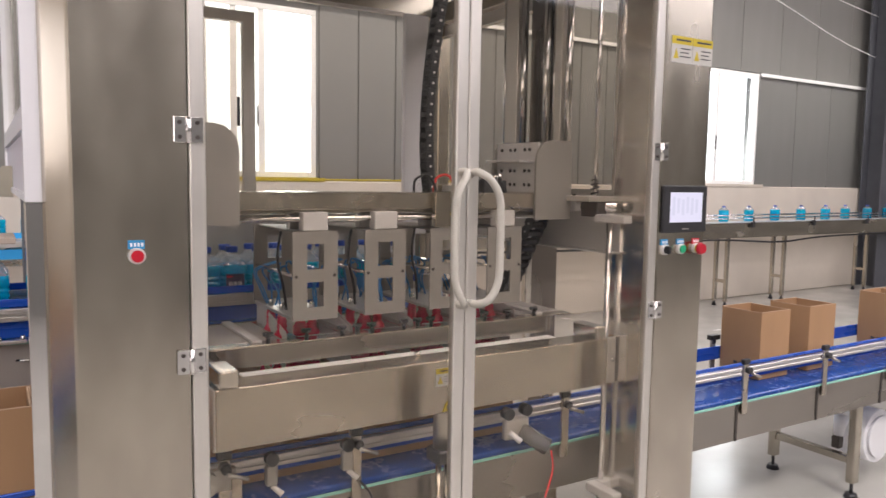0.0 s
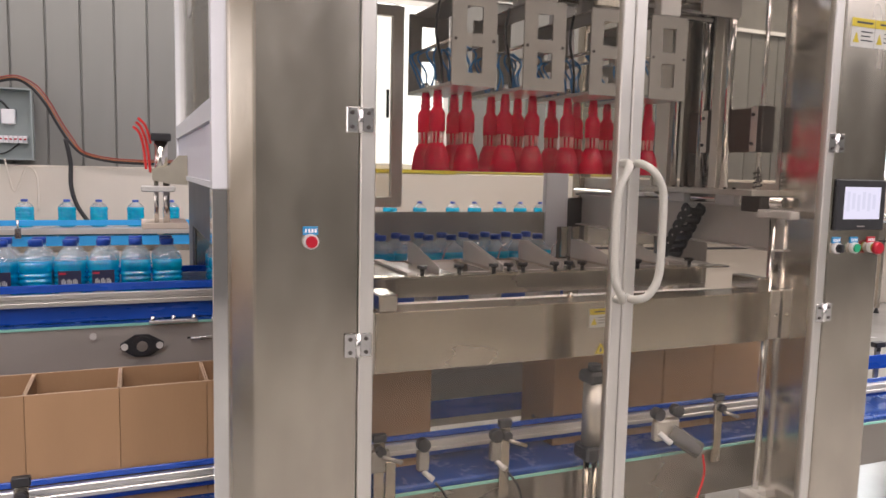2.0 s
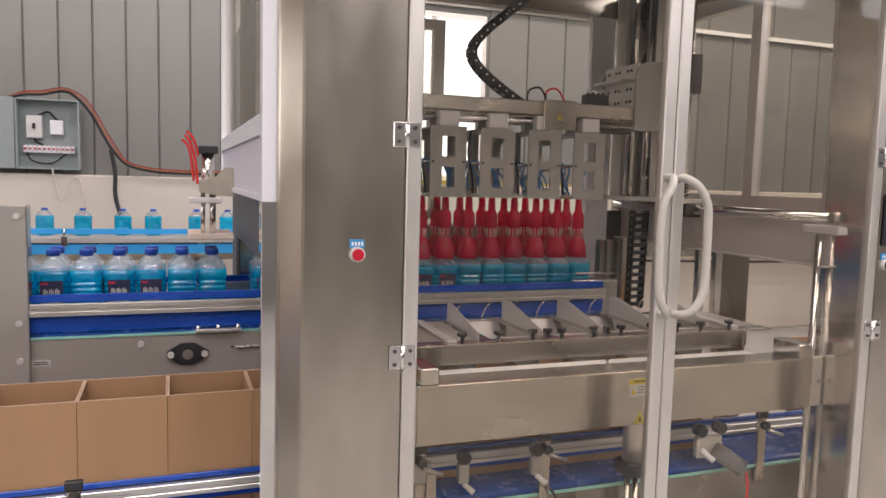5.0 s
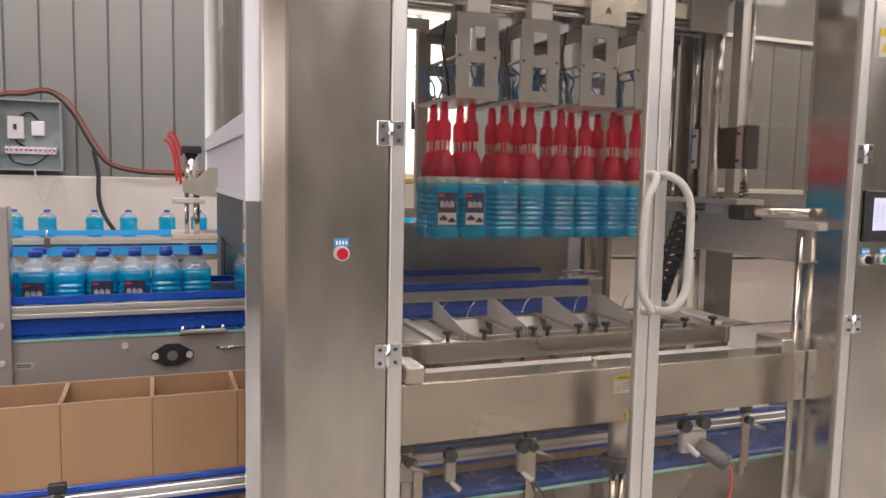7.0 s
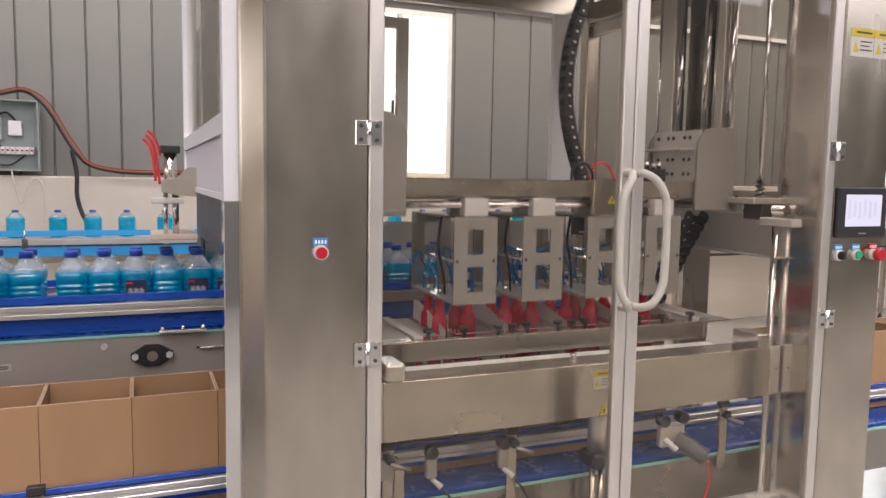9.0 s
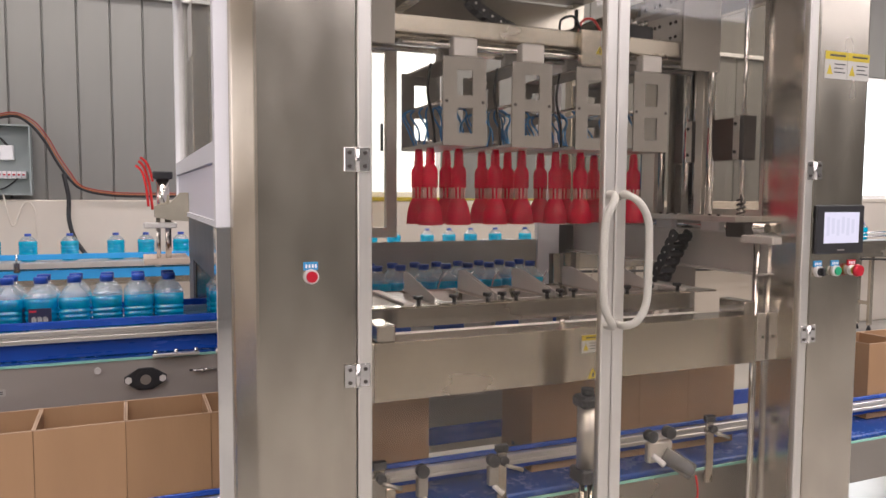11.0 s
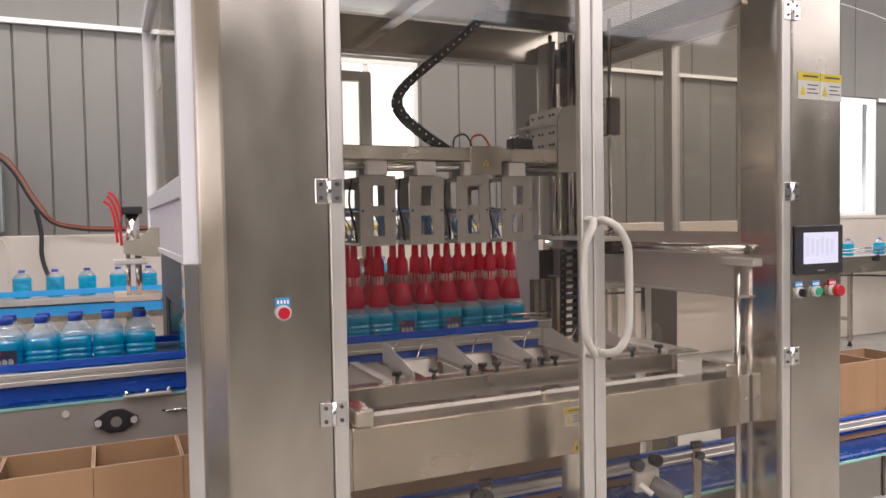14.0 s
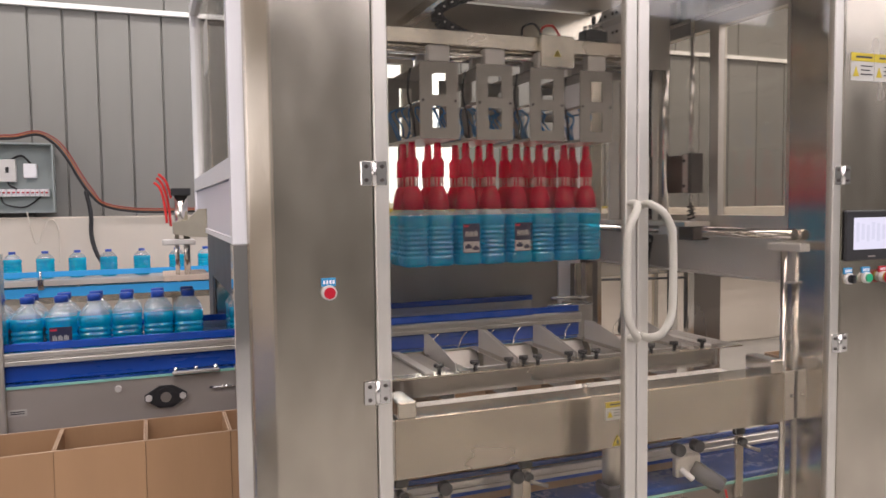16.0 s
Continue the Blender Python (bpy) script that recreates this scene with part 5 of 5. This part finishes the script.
# ---------------------------------------------------------------- bottles
def bottle():
    t = thing("bottle", "round clear bottle of bright blue liquid with blue cap", "bottle", "bottles on the line")
    N = 28
    bm = bmesh.new()

    def shell(bm, prof):
        """Rings of (half width, height, squareness, rib depth); ribs leave the label face smooth."""
        rings = []
        for r, z, e, rib in prof:
            if r < 1e-5:
                rings.append([bm.verts.new((0, 0, z))])
                continue
            ring = []
            for i in range(N):
                a = 2 * math.pi * i / N
                c, s = math.cos(a), math.sin(a)
                q = (r - rib * (0.0 if s < -0.8 else 1.0)) / (abs(c) ** e + abs(s) ** e) ** (1 / e)
                ring.append(bm.verts.new((q * c, q * s, z)))
            rings.append(ring)
        for p, q in zip(rings, rings[1:]):
            for i in range(N):
                j = (i + 1) % N
                bm.faces.new([p[0], q[j], q[i]] if len(p) == 1 else [p[i], p[j], q[0]] if len(q) == 1 else [p[i], p[j], q[j], q[i]]).smooth = True

    prof = [(0.0, 0.005, 5, 0), (0.036, 0.002, 5, 0), (0.0420, 0.006, 5, 0), (0.0452, 0.014, 5, 0), (0.0454, 0.030, 5, 0)]
    for k in range(7):
        z = 0.034 + 0.0165 * k
        prof += [(0.0455, z, 5, 0), (0.0455, z + 0.004, 5, 0.0042), (0.0455, z + 0.007, 5, 0.0042), (0.0455, z + 0.011, 5, 0)]
    prof += [(0.0455, 0.162, 5, 0), (0.0452, 0.175, 5, 0), (0.0, 0.1755, 5, 0)]
    shell(bm, prof)
    part("body", bm, LIQUID, t, "square ribbed body full of bright blue liquid")
    bm = bmesh.new()
    shell(bm, [(0.0451, 0.176, 5, 0), (0.0436, 0.182, 4.5, 0), (0.036, 0.193, 3.6, 0), (0.026, 0.206, 2.6, 0), (0.0190, 0.212, 2, 0), (0.0185, 0.220, 2, 0)])
    part("neck", bm, CLEAR, t, "clear sloping shoulder and neck")
    bm = bmesh.new()
    lathe(bm, [(0.0185, 0.2195), (0.0205, 0.2195), (0.0208, 0.2360), (0.0195, 0.239), (0.0, 0.2395)], 18)
    part("cap", bm, CAP, t, "blue screw cap")

    def label(name, mat, spans, off, parent, text=""):
        """Patches (x0, x1, z0, z1) that lie on the label face."""
        bm = bmesh.new()
        for x0, x1, z0, z1 in spans:
            n = 6
            a = 0.0455 + off
            vs = [[bm.verts.new((x0 + (x1 - x0) * i / n, -a * (1 - min(0.99, abs((x0 + (x1 - x0) * i / n) / a)) ** 5) ** 0.2, z)) for i in range(n + 1)] for z in (z0, z1)]
            for i in range(n):
                bm.faces.new((vs[0][i], vs[0][i + 1], vs[1][i + 1], vs[1][i])).smooth = True
        return part(name, bm, mat, parent, text)

    lab = label("label", LABEL, [(-0.032, 0.032, 0.044, 0.146)], 0.0006, t, "dark label with a pale picture below")
    label("label_picture", STICKER, [(-0.030, 0.030, 0.047, 0.084)], 0.0009, lab)
    label("label_flash", LABEL_RED, [(-0.029, -0.010, 0.134, 0.140)], 0.0009, lab)
    label("label_writing", STICKER, [(-0.023 + 0.0162 * k + dx, -0.023 + 0.0162 * k + dx + 0.0035, z0, z1) for k in range(3) for dx, z0, z1 in ((0, 0.100, 0.119), (0.0048, 0.104, 0.121), (0.0092, 0.099, 0.116))], 0.0009, lab)
    label("label_mark", LABEL, [(-0.026, 0.000, 0.060, 0.070), (0.004, 0.027, 0.054, 0.064), (-0.019, -0.006, 0.070, 0.076), (0.010, 0.021, 0.064, 0.069)], 0.0012, lab)
    return t


BELT_Z, CARTON_Z = 1.0485, 0.677
bottle0 = bottle()
rng = random.Random(11)
SLOTS = sorted([x + s * HALF for x in PICK_X for s in (-1, 1)], reverse=True)
SLOTS += [SLOTS[-1] - 0.0925 * (j + 1) for j in range(6)]
SLOTS += [-0.250 - 0.0945 * j for j in range(16)]
line_bottles = []            # (object, column, row, turn)
for i in range(len(SLOTS)):
    for r, y in enumerate((1.01, 1.105)):
        turn = rng.choice((0, 180, 90, 180, 0, -90, 180) if r == 0 else (180, 90, 180, -90, 0)) + rng.uniform(-1.2, 1.2)
        m = pose(SLOTS[i], y, BELT_Z, 0, 0, turn)
        b = bottle0 if not line_bottles else copy_thing(bottle0, m)
        b.matrix_basis = m
        line_bottles.append((b, i, r, turn))


# ---------------------------------------------------------------- far line along the wall
def far_line():
    c = thing("far_conveyor", "long narrow bottle conveyor on steel legs by the wall", "conveyor")
    y0, y1 = 4.36, 4.56
    simple("chain_belt", BELT_WHITE, c, [(-6.9, 15.6, y0 + 0.03, y1 - 0.03, 1.045, 1.060)], label="pale chain belt")
    simple("side_plate", STEEL_H, c, [(2.6, 15.6, y0, y0 + 0.005, 0.86, 1.045)], label="brushed steel side plate")
    simple("side_plate", SKY_STRIP, c, [(-6.9, 2.6, y0, y0 + 0.005, 0.93, 1.0)], label="blue side strip")
    simple("side_plate", STEEL_H, c, [(-6.9, 15.6, y1, y1 + 0.005, 0.86, 1.045)])
    simple("side_rail", ALU_H, c, [(-6.9, 2.6, y0 - 0.03, y0 - 0.002, 1.015, 1.055)], label="aluminium side rail")
    simple("guide_strip", SKY_STRIP, c, [(-6.9, 2.6, y0 + 0.002, y0 + 0.014, 1.075, 1.115)], label="blue guide strip")
    for z in (1.10, 1.14):
        simple("guide_bar", CHROME, c, [], [((2.6, y0 + 0.02, z), (15.6, y0 + 0.02, z), 0.007), ((2.6, y1 - 0.02, z), (15.6, y1 - 0.02, z), 0.007)], label="thin bright guide bar")
    for k in range(14):
        x = -2.4 + 1.3 * k
        simple("rail_clamp", BLACK if x > 2.6 else CHROME, c, [(x - 0.02, x + 0.02, y0 - 0.04, y0 - 0.003, 0.99, 1.06)], [((x, y0 - 0.03, 1.05), (x, y0 - 0.03, 1.12), 0.008)])
    for x in (-6.2, -4.2, -2.2, -0.2, 4.2, 6.2, 7.58, 8.73, 10.7, 12.9):
        for y in (y0 + 0.02, y1 - 0.02):
            simple("leg", STEEL, c, [(x - 0.025, x + 0.025, y - 0.02, y + 0.02, 0.06, 0.87)], label="steel leg", bev=0.003)
            simple("foot", BLACK, c, [], [((x, y, 0), (x, y, 0.06), 0.03, 12, 0.012)])
        simple("brace", STEEL, c, [(x - 0.02, x + 0.02, y0 + 0.04, y1 - 0.04, 0.30, 0.34)])
    simple("hanging_cable", HOSE_BLACK, c, tubes=[([(3.0, y0 - 0.02, 0.85), (5.5, y0 - 0.02, 0.80), (7.2, y0 - 0.02, 0.85), (8.6, y0 - 0.02, 0.79), (10.0, y0 - 0.02, 0.84), (15.0, y0 - 0.02, 0.83)], 0.012)])


far_line()


def squat_bottle():
    t = thing("bottle", "squat clear bottle of bright blue liquid with dark cap", "bottle", "bottles by the wall")
    bm = bmesh.new()
    prof = [(0.0, 0.004), (0.048, 0.002), (0.060, 0.010), (0.061, 0.030)]
    for k in range(4):
        z = 0.036 + 0.022 * k
        prof += [(0.061, z), (0.0585, z + 0.005), (0.0585, z + 0.010), (0.061, z + 0.015)]
    lathe(bm, prof + [(0.061, 0.138), (0.057, 0.144), (0.0, 0.145)], 16)
    part("body", bm, LIQUID, t, "ribbed body full of bright blue liquid")
    bm = bmesh.new()
    lathe(bm, [(0.057, 0.1452), (0.052, 0.155), (0.035, 0.172), (0.022, 0.178), (0.020, 0.184)], 16)
    part("neck", bm, CLEAR, t, "clear round shoulder and neck")
    bm = bmesh.new()
    lathe(bm, [(0.021, 0.181), (0.023, 0.182), (0.023, 0.198), (0.0, 0.199)], 14)
    part("cap", bm, CAP, t, "dark blue screw cap")
    return t


squat = squat_bottle()
far_bottles = []
x = -1.9
while x < 15.2:
    b = squat if not far_bottles else copy_thing(squat, pose(x, 4.46, 1.0605, 0, 0, rng.uniform(0, 360)))
    far_bottles.append((b, x, rng.uniform(0, 360)))
    x += rng.choice((0.21, 0.23, 0.25, 0.27, 0.31)) if x < 7.0 else rng.uniform(0.46, 0.58)


# ---------------------------------------------------------------- cartons
def carton():
    t = thing("carton", "open brown cardboard carton with upright flaps", "carton", "cartons on the conveyor")
    w, h, k = 0.1028, 0.300, 0.004
    walls = [(-w, w, -w, -w + k, 0, h), (-w, w, w - k, w, 0, h), (-w, -w + k, -w + k, w - k, 0, h - 0.002), (w - k, w, -w + k, w - k, 0, h - 0.002)]
    for b in walls:
        bm = bmesh.new()
        box(bm, *b)
        p = part("wall_board", bm, CARD, t)
        bm = bmesh.new()
        box(bm, b[0], b[1], b[2], b[3], b[5], b[5] + 0.0015)
        part("cut_edge", bm, CARD_EDGE, p, "pale corrugated cut edge")
    bm = bmesh.new()
    box(bm, -w + k, w - k, -w + k, w - k, 0, k)
    part("bottom_board", bm, CARD, t)
    bm = bmesh.new()
    for i in range(3):
        box(bm, -w - 0.0008, -w, -0.05 + 0.03 * i, -0.03 + 0.03 * i, 0.05, 0.062)
    part("print_mark", bm, INK, t)
    return t


PITCH = 0.207
carton0 = carton()
cartons = []
for j in range(22):
    m = pose(1.268 - PITCH * (j + 0.5), 0.49, CARTON_Z - 0.002)
    c = carton0 if j == 0 else copy_thing(carton0, m)
    c.matrix_basis = m
    cartons.append((c, j))
gone = []
for xx in (2.72, 3.075, 3.85, 4.07):
    c = copy_thing(carton0, pose(xx, 0.49, CARTON_Z - 0.002, 0, 0, rng.uniform(-1.5, 1.5)))
    gone.append((c, xx))


# ---------------------------------------------------------------- switch box and cables on the wall
def switch_box():
    s = thing("switch_box", "open grey electrical switch box on the wall", "switch box")
    y = WALL + 0.08
    bm = bmesh.new()
    x0, x1, z0, z1, d = -1.475, -1.04, 1.535, 2.065, 0.12
    box(bm, x0, x1, y - 0.008, y, z0, z1)
    box(bm, x0, x0 + 0.012, y - d, y - 0.008, z0, z1)
    box(bm, x1 - 0.012, x1, y - d, y - 0.008, z0, z1)
    box(bm, x0 + 0.012, x1 - 0.012, y - d, y - 0.008, z0, z0 + 0.012)
    box(bm, x0 + 0.012, x1 - 0.012, y - d, y - 0.008, z1 - 0.012, z1)
    part("case", bm, BOX_GREY, s, "grey sheet steel case")
    simple("case_door", BOX_GREY, s, [(x0 - 0.44, x0 - 0.005, y - d - 0.012, y - d, z0, z1)], label="opened grey case door")
    simple("breaker", PALE_PLATE, s, [(-1.41, -1.30, y - 0.08, y - 0.009, 1.77, 1.94)], label="main breaker", bev=0.005)
    simple("breaker_lever", BLACK, s, [(-1.365, -1.345, y - 0.10, y - 0.08, 1.84, 1.88)])
    simple("module", LABEL_WHITE, s, [(-1.25, -1.16, y - 0.07, y - 0.009, 1.80, 1.91)], label="pale module", bev=0.005)
    simple("small_breaker", LABEL_WHITE, s, [(-1.43 + 0.032 * i, -1.402 + 0.032 * i, y - 0.07, y - 0.009, 1.66, 1.715) for i in range(11)], label="row of small breakers")
    simple("breaker_switch", BUTTON_RED, s, [(-1.425 + 0.032 * i, -1.408 + 0.032 * i, y - 0.08, y - 0.07, 1.683, 1.695) for i in range(11)])
    simple("wiring", HOSE_BLACK, s, tubes=[([(-1.36, y - 0.05, 1.77), (-1.34, y - 0.06, 1.74), (-1.30, y - 0.05, 1.715)], 0.008), ([(-1.33, y - 0.05, 1.94), (-1.26, y - 0.05, 1.97), (-1.20, y - 0.05, 1.91)], 0.008), ([(-1.41, y - 0.04, 1.66), (-1.38, y - 0.04, 1.60), (-1.25, y - 0.04, 1.58), (-1.14, y - 0.04, 1.66)], 0.006)])
    yy = y - 0.12
    for dx, mat in ((0.0, HOSE_BLACK), (0.014, HOSE_ORANGE), (0.026, WIRE_RED)):
        c = thing("cable", "cable of a bundle running from the switch box along the wall", "cable", "cables on the wall")
        simple("strand", mat, c, tubes=[([(-1.60, yy + dx, 2.03), (-1.42, yy + dx, 2.085 + dx), (-1.29, yy, 2.095 + dx), (-1.14, yy - dx, 2.125 + dx), (-1.04 + dx, yy, 2.07 + dx), (-0.95 + dx, yy, 1.955 + dx), (-0.875 + dx, yy, 1.81 + dx), (-0.80 + dx, yy, 1.685 + dx),
                                        (-0.70, yy, 1.585 + dx), (-0.52, yy, 1.54 + dx), (-0.30, yy, 1.528 + dx), (-0.05, yy, 1.53 + dx), (0.6, yy, 1.52 + dx)], 0.010 if dx == 0 else 0.0048)])
    c = thing("cable", "thick black cable hanging down the plastered wall", "cable", "cables on the wall")
    simple("strand", HOSE_BLACK, c, tubes=[([(-0.82, yy - 0.02, 1.70), (-0.79, yy - 0.03, 1.52), (-0.79, yy - 0.05, 1.35), (-0.75, yy - 0.08, 1.20), (-0.66, yy - 0.14, 1.06)], 0.016)])
    c = thing("cable", "thin pale cable looped down the plastered wall", "cable", "cables on the wall")
    simple("strand", PLASTER, c, tubes=[([(-1.23, yy, 1.54), (-1.21, yy, 1.42), (-1.17, yy, 1.30), (-1.10, yy, 1.465), (-1.05, yy, 1.47), (-1.02, yy, 1.38), (-1.02, yy, 1.15)], 0.006)])
    for k, mat in enumerate((YELLOW, HOSE_ORANGE, YELLOW, HOSE_BLACK)):
        c = thing("cable", "cable lying along the wall ledge", "cable", "cables on the ledge")
        simple("strand", mat, c, tubes=[([(0.5, WALL + 0.02 + 0.018 * k, 1.512), (1.3, WALL + 0.03 + 0.018 * k, 1.512), (2.2, WALL + 0.02 + 0.018 * k, 1.512), (3.3, WALL + 0.02 + 0.02 * k, 1.514), (4.4, WALL + 0.02 + 0.018 * k, 1.512)], 0.009)])


switch_box()


# ---------------------------------------------------------------- what moves, and when
LOW, HIGH, GRIP = 1.143, 1.771, 1.476


def smooth(t, rows):
    """The value at t on a line of (time, value) with eased ends."""
    for (a, u), (b, v) in zip(rows, rows[1:]):
        if t <= b:
            f = 0 if b == a else max(0, (t - a) / (b - a))
            return u + (v - u) * f
    return rows[-1][1]


D = HIGH - LOW
HEAD_Z = [(0, 0), (0.6, 0.0), (0.8, 0.022), (1.0, 0.090), (1.25, 0.215), (1.5, 0.358), (1.8, 0.555), (2.0, 0.612), (2.3, D), (3.95, D), (4.2, D - 0.035), (4.4, D - 0.11), (4.7, D - 0.26), (4.85, 0.333), (5.4, 0.333),
          (5.6, 0.37), (5.85, 0.462), (6.1, 0.56), (6.35, 0.615), (6.6, D), (7.6, D), (7.8, D - 0.012), (8.0, D - 0.042), (8.25, D - 0.165), (8.5, D - 0.322), (8.7, D - 0.418), (8.95, 0.07), (9.2, 0.0), (9.75, 0.0),
          (9.95, 0.022), (10.15, 0.090), (10.4, 0.215), (10.65, 0.358), (10.8, 0.453), (11.0, 0.548), (11.25, 0.615), (11.5, D), (13.1, D), (13.35, D - 0.035), (13.5, D - 0.09), (13.75, D - 0.20), (13.95, 0.335), (14.1, 0.333), (14.6, 0.333),
          (14.8, 0.385), (15.0, 0.462), (15.25, 0.555), (15.5, 0.615), (15.75, D), (16.0, D)]
HEAD_Y = [(0, 0.30), (2.55, 0.30), (2.8, 0.38), (3.0, 0.51), (3.25, 0.68), (3.5, 0.83), (3.75, 0.87), (6.3, 0.87), (6.5, 0.815), (6.75, 0.65), (7.0, 0.475), (7.25, 0.33), (7.45, 0.30), (11.75, 0.30), (12.0, 0.354),
          (12.25, 0.52), (12.5, 0.697), (12.75, 0.82), (13.0, 0.862), (13.2, 0.87), (15.55, 0.87), (15.75, 0.80), (16.0, 0.655)]
TIMES = sorted({t for t, _ in HEAD_Z} | {t for t, _ in HEAD_Y})


def head_at(t):
    return smooth(t, HEAD_Y), LOW + smooth(t, HEAD_Z)


def unit_x(k, y):
    f = min(1, max(0, (y - 0.30) / 0.57))
    return DROP_X[k] + (PICK_X[k] - DROP_X[k]) * f


def leave(t0, m):
    """How far the carton m of a filled four has gone: they set off together, string out and close up at the stop."""
    return [(t0, 0), (t0 + 0.2, 0.05), (t0 + 0.8, 0.35), (t0 + 2.3, 1.08 - 0.068 * m), (t0 + 2.8, 1.31 - 0.068 * m), (t0 + 3.05 + 0.13 * m, 1.385)]


def motions():
    walk(head, [(t, pose(0, *head_at(t))) for t in TIMES])
    for k, u in enumerate(carriers):
        walk(u, [(t, pose(unit_x(k, y), 0, 0)) for t, y in HEAD_Y])
    walk(carriage, [(t, pose(0, y, 0)) for t, y in HEAD_Y])
    walk(weight, [(t, pose(0, head_at(t)[0], 1.661 + HIGH - head_at(t)[1])) for t in TIMES])
    up = 0.155
    walk(tray, [(t, pose(0, 0, z)) for t, z in ((0, 0), (1.02, 0), (1.15, 0.03), (1.38, up - 0.01), (1.48, up), (4.45, up), (4.6, up - 0.03), (4.85, 0.03), (5.0, 0), (10.17, 0), (10.3, 0.03), (10.53, up - 0.01),
                                               (10.63, up), (13.62, up), (13.75, up - 0.035), (14.0, 0.03), (14.15, 0), (16.0, 0))])
    for k, o in enumerate(drop_links):
        walk(o, [(t, drop_pose(k, y)) for t, y in HEAD_Y])
    poses = [(t, chain_poses(*head_at(t))) for t in TIMES]
    for i, o in enumerate(links):
        walk(o, [(t, Matrix.Translation(p[i][0]) @ pose(0, 0, 0, 0, p[i][1], 0)) for t, p in poses])
    # bottles on the infeed line: picked up, carried, set down, or moved on
    for b, i, r, turn in line_bottles:
        def at(x, y, z):
            return pose(x, y, z, 0, 0, turn)
        row = (1.01, 1.105)[r]
        rows = []

        def held(t0, t1, slot):
            k, s = 3 - slot // 2, (1, -1)[slot % 2]
            out = []
            for t in TIMES:
                if t0 <= t <= t1:
                    y, z = head_at(t)
                    out.append((t, at(unit_x(k, y) + s * HALF, y + ROWS[r], z - 0.424)))
            return out
        if i < 8:
            x = SLOTS[i]
            rows = [(0, at(x, row, BELT_Z)), (5.3, at(x, row, BELT_Z))] + held(5.4, 9.2, i)
            m = i // 2
            drop = Vector((1.268 - PITCH * (m + 0.5) + (0.0465, -0.0465)[i % 2], 0.49 + (-0.0465, 0.0465)[r], 0))
            rows += [(9.35, at(drop.x, drop.y, CARTON_Z + 0.004))] + [(t, at(drop.x + d, drop.y, CARTON_Z + 0.004)) for t, d in leave(10.2, m)] + [(16.0, at(drop.x + 1.385, drop.y, CARTON_Z + 0.004))]
        elif i < 16:
            x, x2 = SLOTS[i], SLOTS[i - 8]
            rows = [(0, at(x, row, BELT_Z)), (8.0, at(x, row, BELT_Z)), (8.2, at(x + 0.04, row, BELT_Z)), (10.1, at(x2 - 0.04, row, BELT_Z)), (10.3, at(x2, row, BELT_Z)), (14.5, at(x2, row, BELT_Z))] + held(14.6, 16.0, i - 8)
        else:
            x, x2 = SLOTS[i], SLOTS[i - 8]
            rows = [(0, at(x, row, BELT_Z)), (8.0, at(x, row, BELT_Z)), (8.2, at(x + 0.04, row, BELT_Z)), (10.1, at(x2 - 0.04, row, BELT_Z)), (10.3, at(x2, row, BELT_Z)), (16.0, at(x2, row, BELT_Z))]
        walk(b, rows)
    for b, x, turn in far_bottles:
        walk(b, [(0, pose(x, 4.46, 1.0605, 0, 0, turn)), (16.0, pose(x - 0.3 * 16, 4.46, 1.0605, 0, 0, turn))])
    # cartons: the filled four leave, then the row moves up
    z, y = CARTON_Z - 0.002, 0.49
    step = 4 * PITCH
    for c, j in cartons:
        x = 1.268 - PITCH * (j + 0.5)
        if j < 4:
            rows = [(0, x)] + [(t, x + d) for t, d in leave(1.05, j)] + [(9.65, x + 1.385), (10.05, x + 1.485), (16.0, x + 1.485 + 0.5 * 5.95)]
        elif j < 8:
            rows = [(0, x), (2.15, x), (2.35, x + 0.05), (3.0, x + 0.388), (3.5, x + 0.592), (3.85, x + step - 0.03), (4.02, x + step), (10.0, x + step)] + [(t, x + step + d) for t, d in leave(10.2, j - 4)] + [(16.0, x + step + 1.385)]
        else:
            rows = [(0, x), (2.15, x), (2.35, x + 0.05), (3.0, x + 0.388), (3.5, x + 0.592), (3.85, x + step - 0.03), (4.02, x + step), (11.33, x + step), (11.53, x + step + 0.05), (13.0, x + 2 * step - 0.05), (13.25, x + 2 * step), (16.0, x + 2 * step)]
        walk(c, [(t, pose(v, y, z)) for t, v in rows])
    for c, x in gone:
        walk(c, [(0, pose(x, y, z)), (0.5, pose(x, y, z)), (0.9, pose(x + 0.1, y, z)), (16.0, pose(x + 0.1 + 0.5 * 15.1, y, z))])


motions()
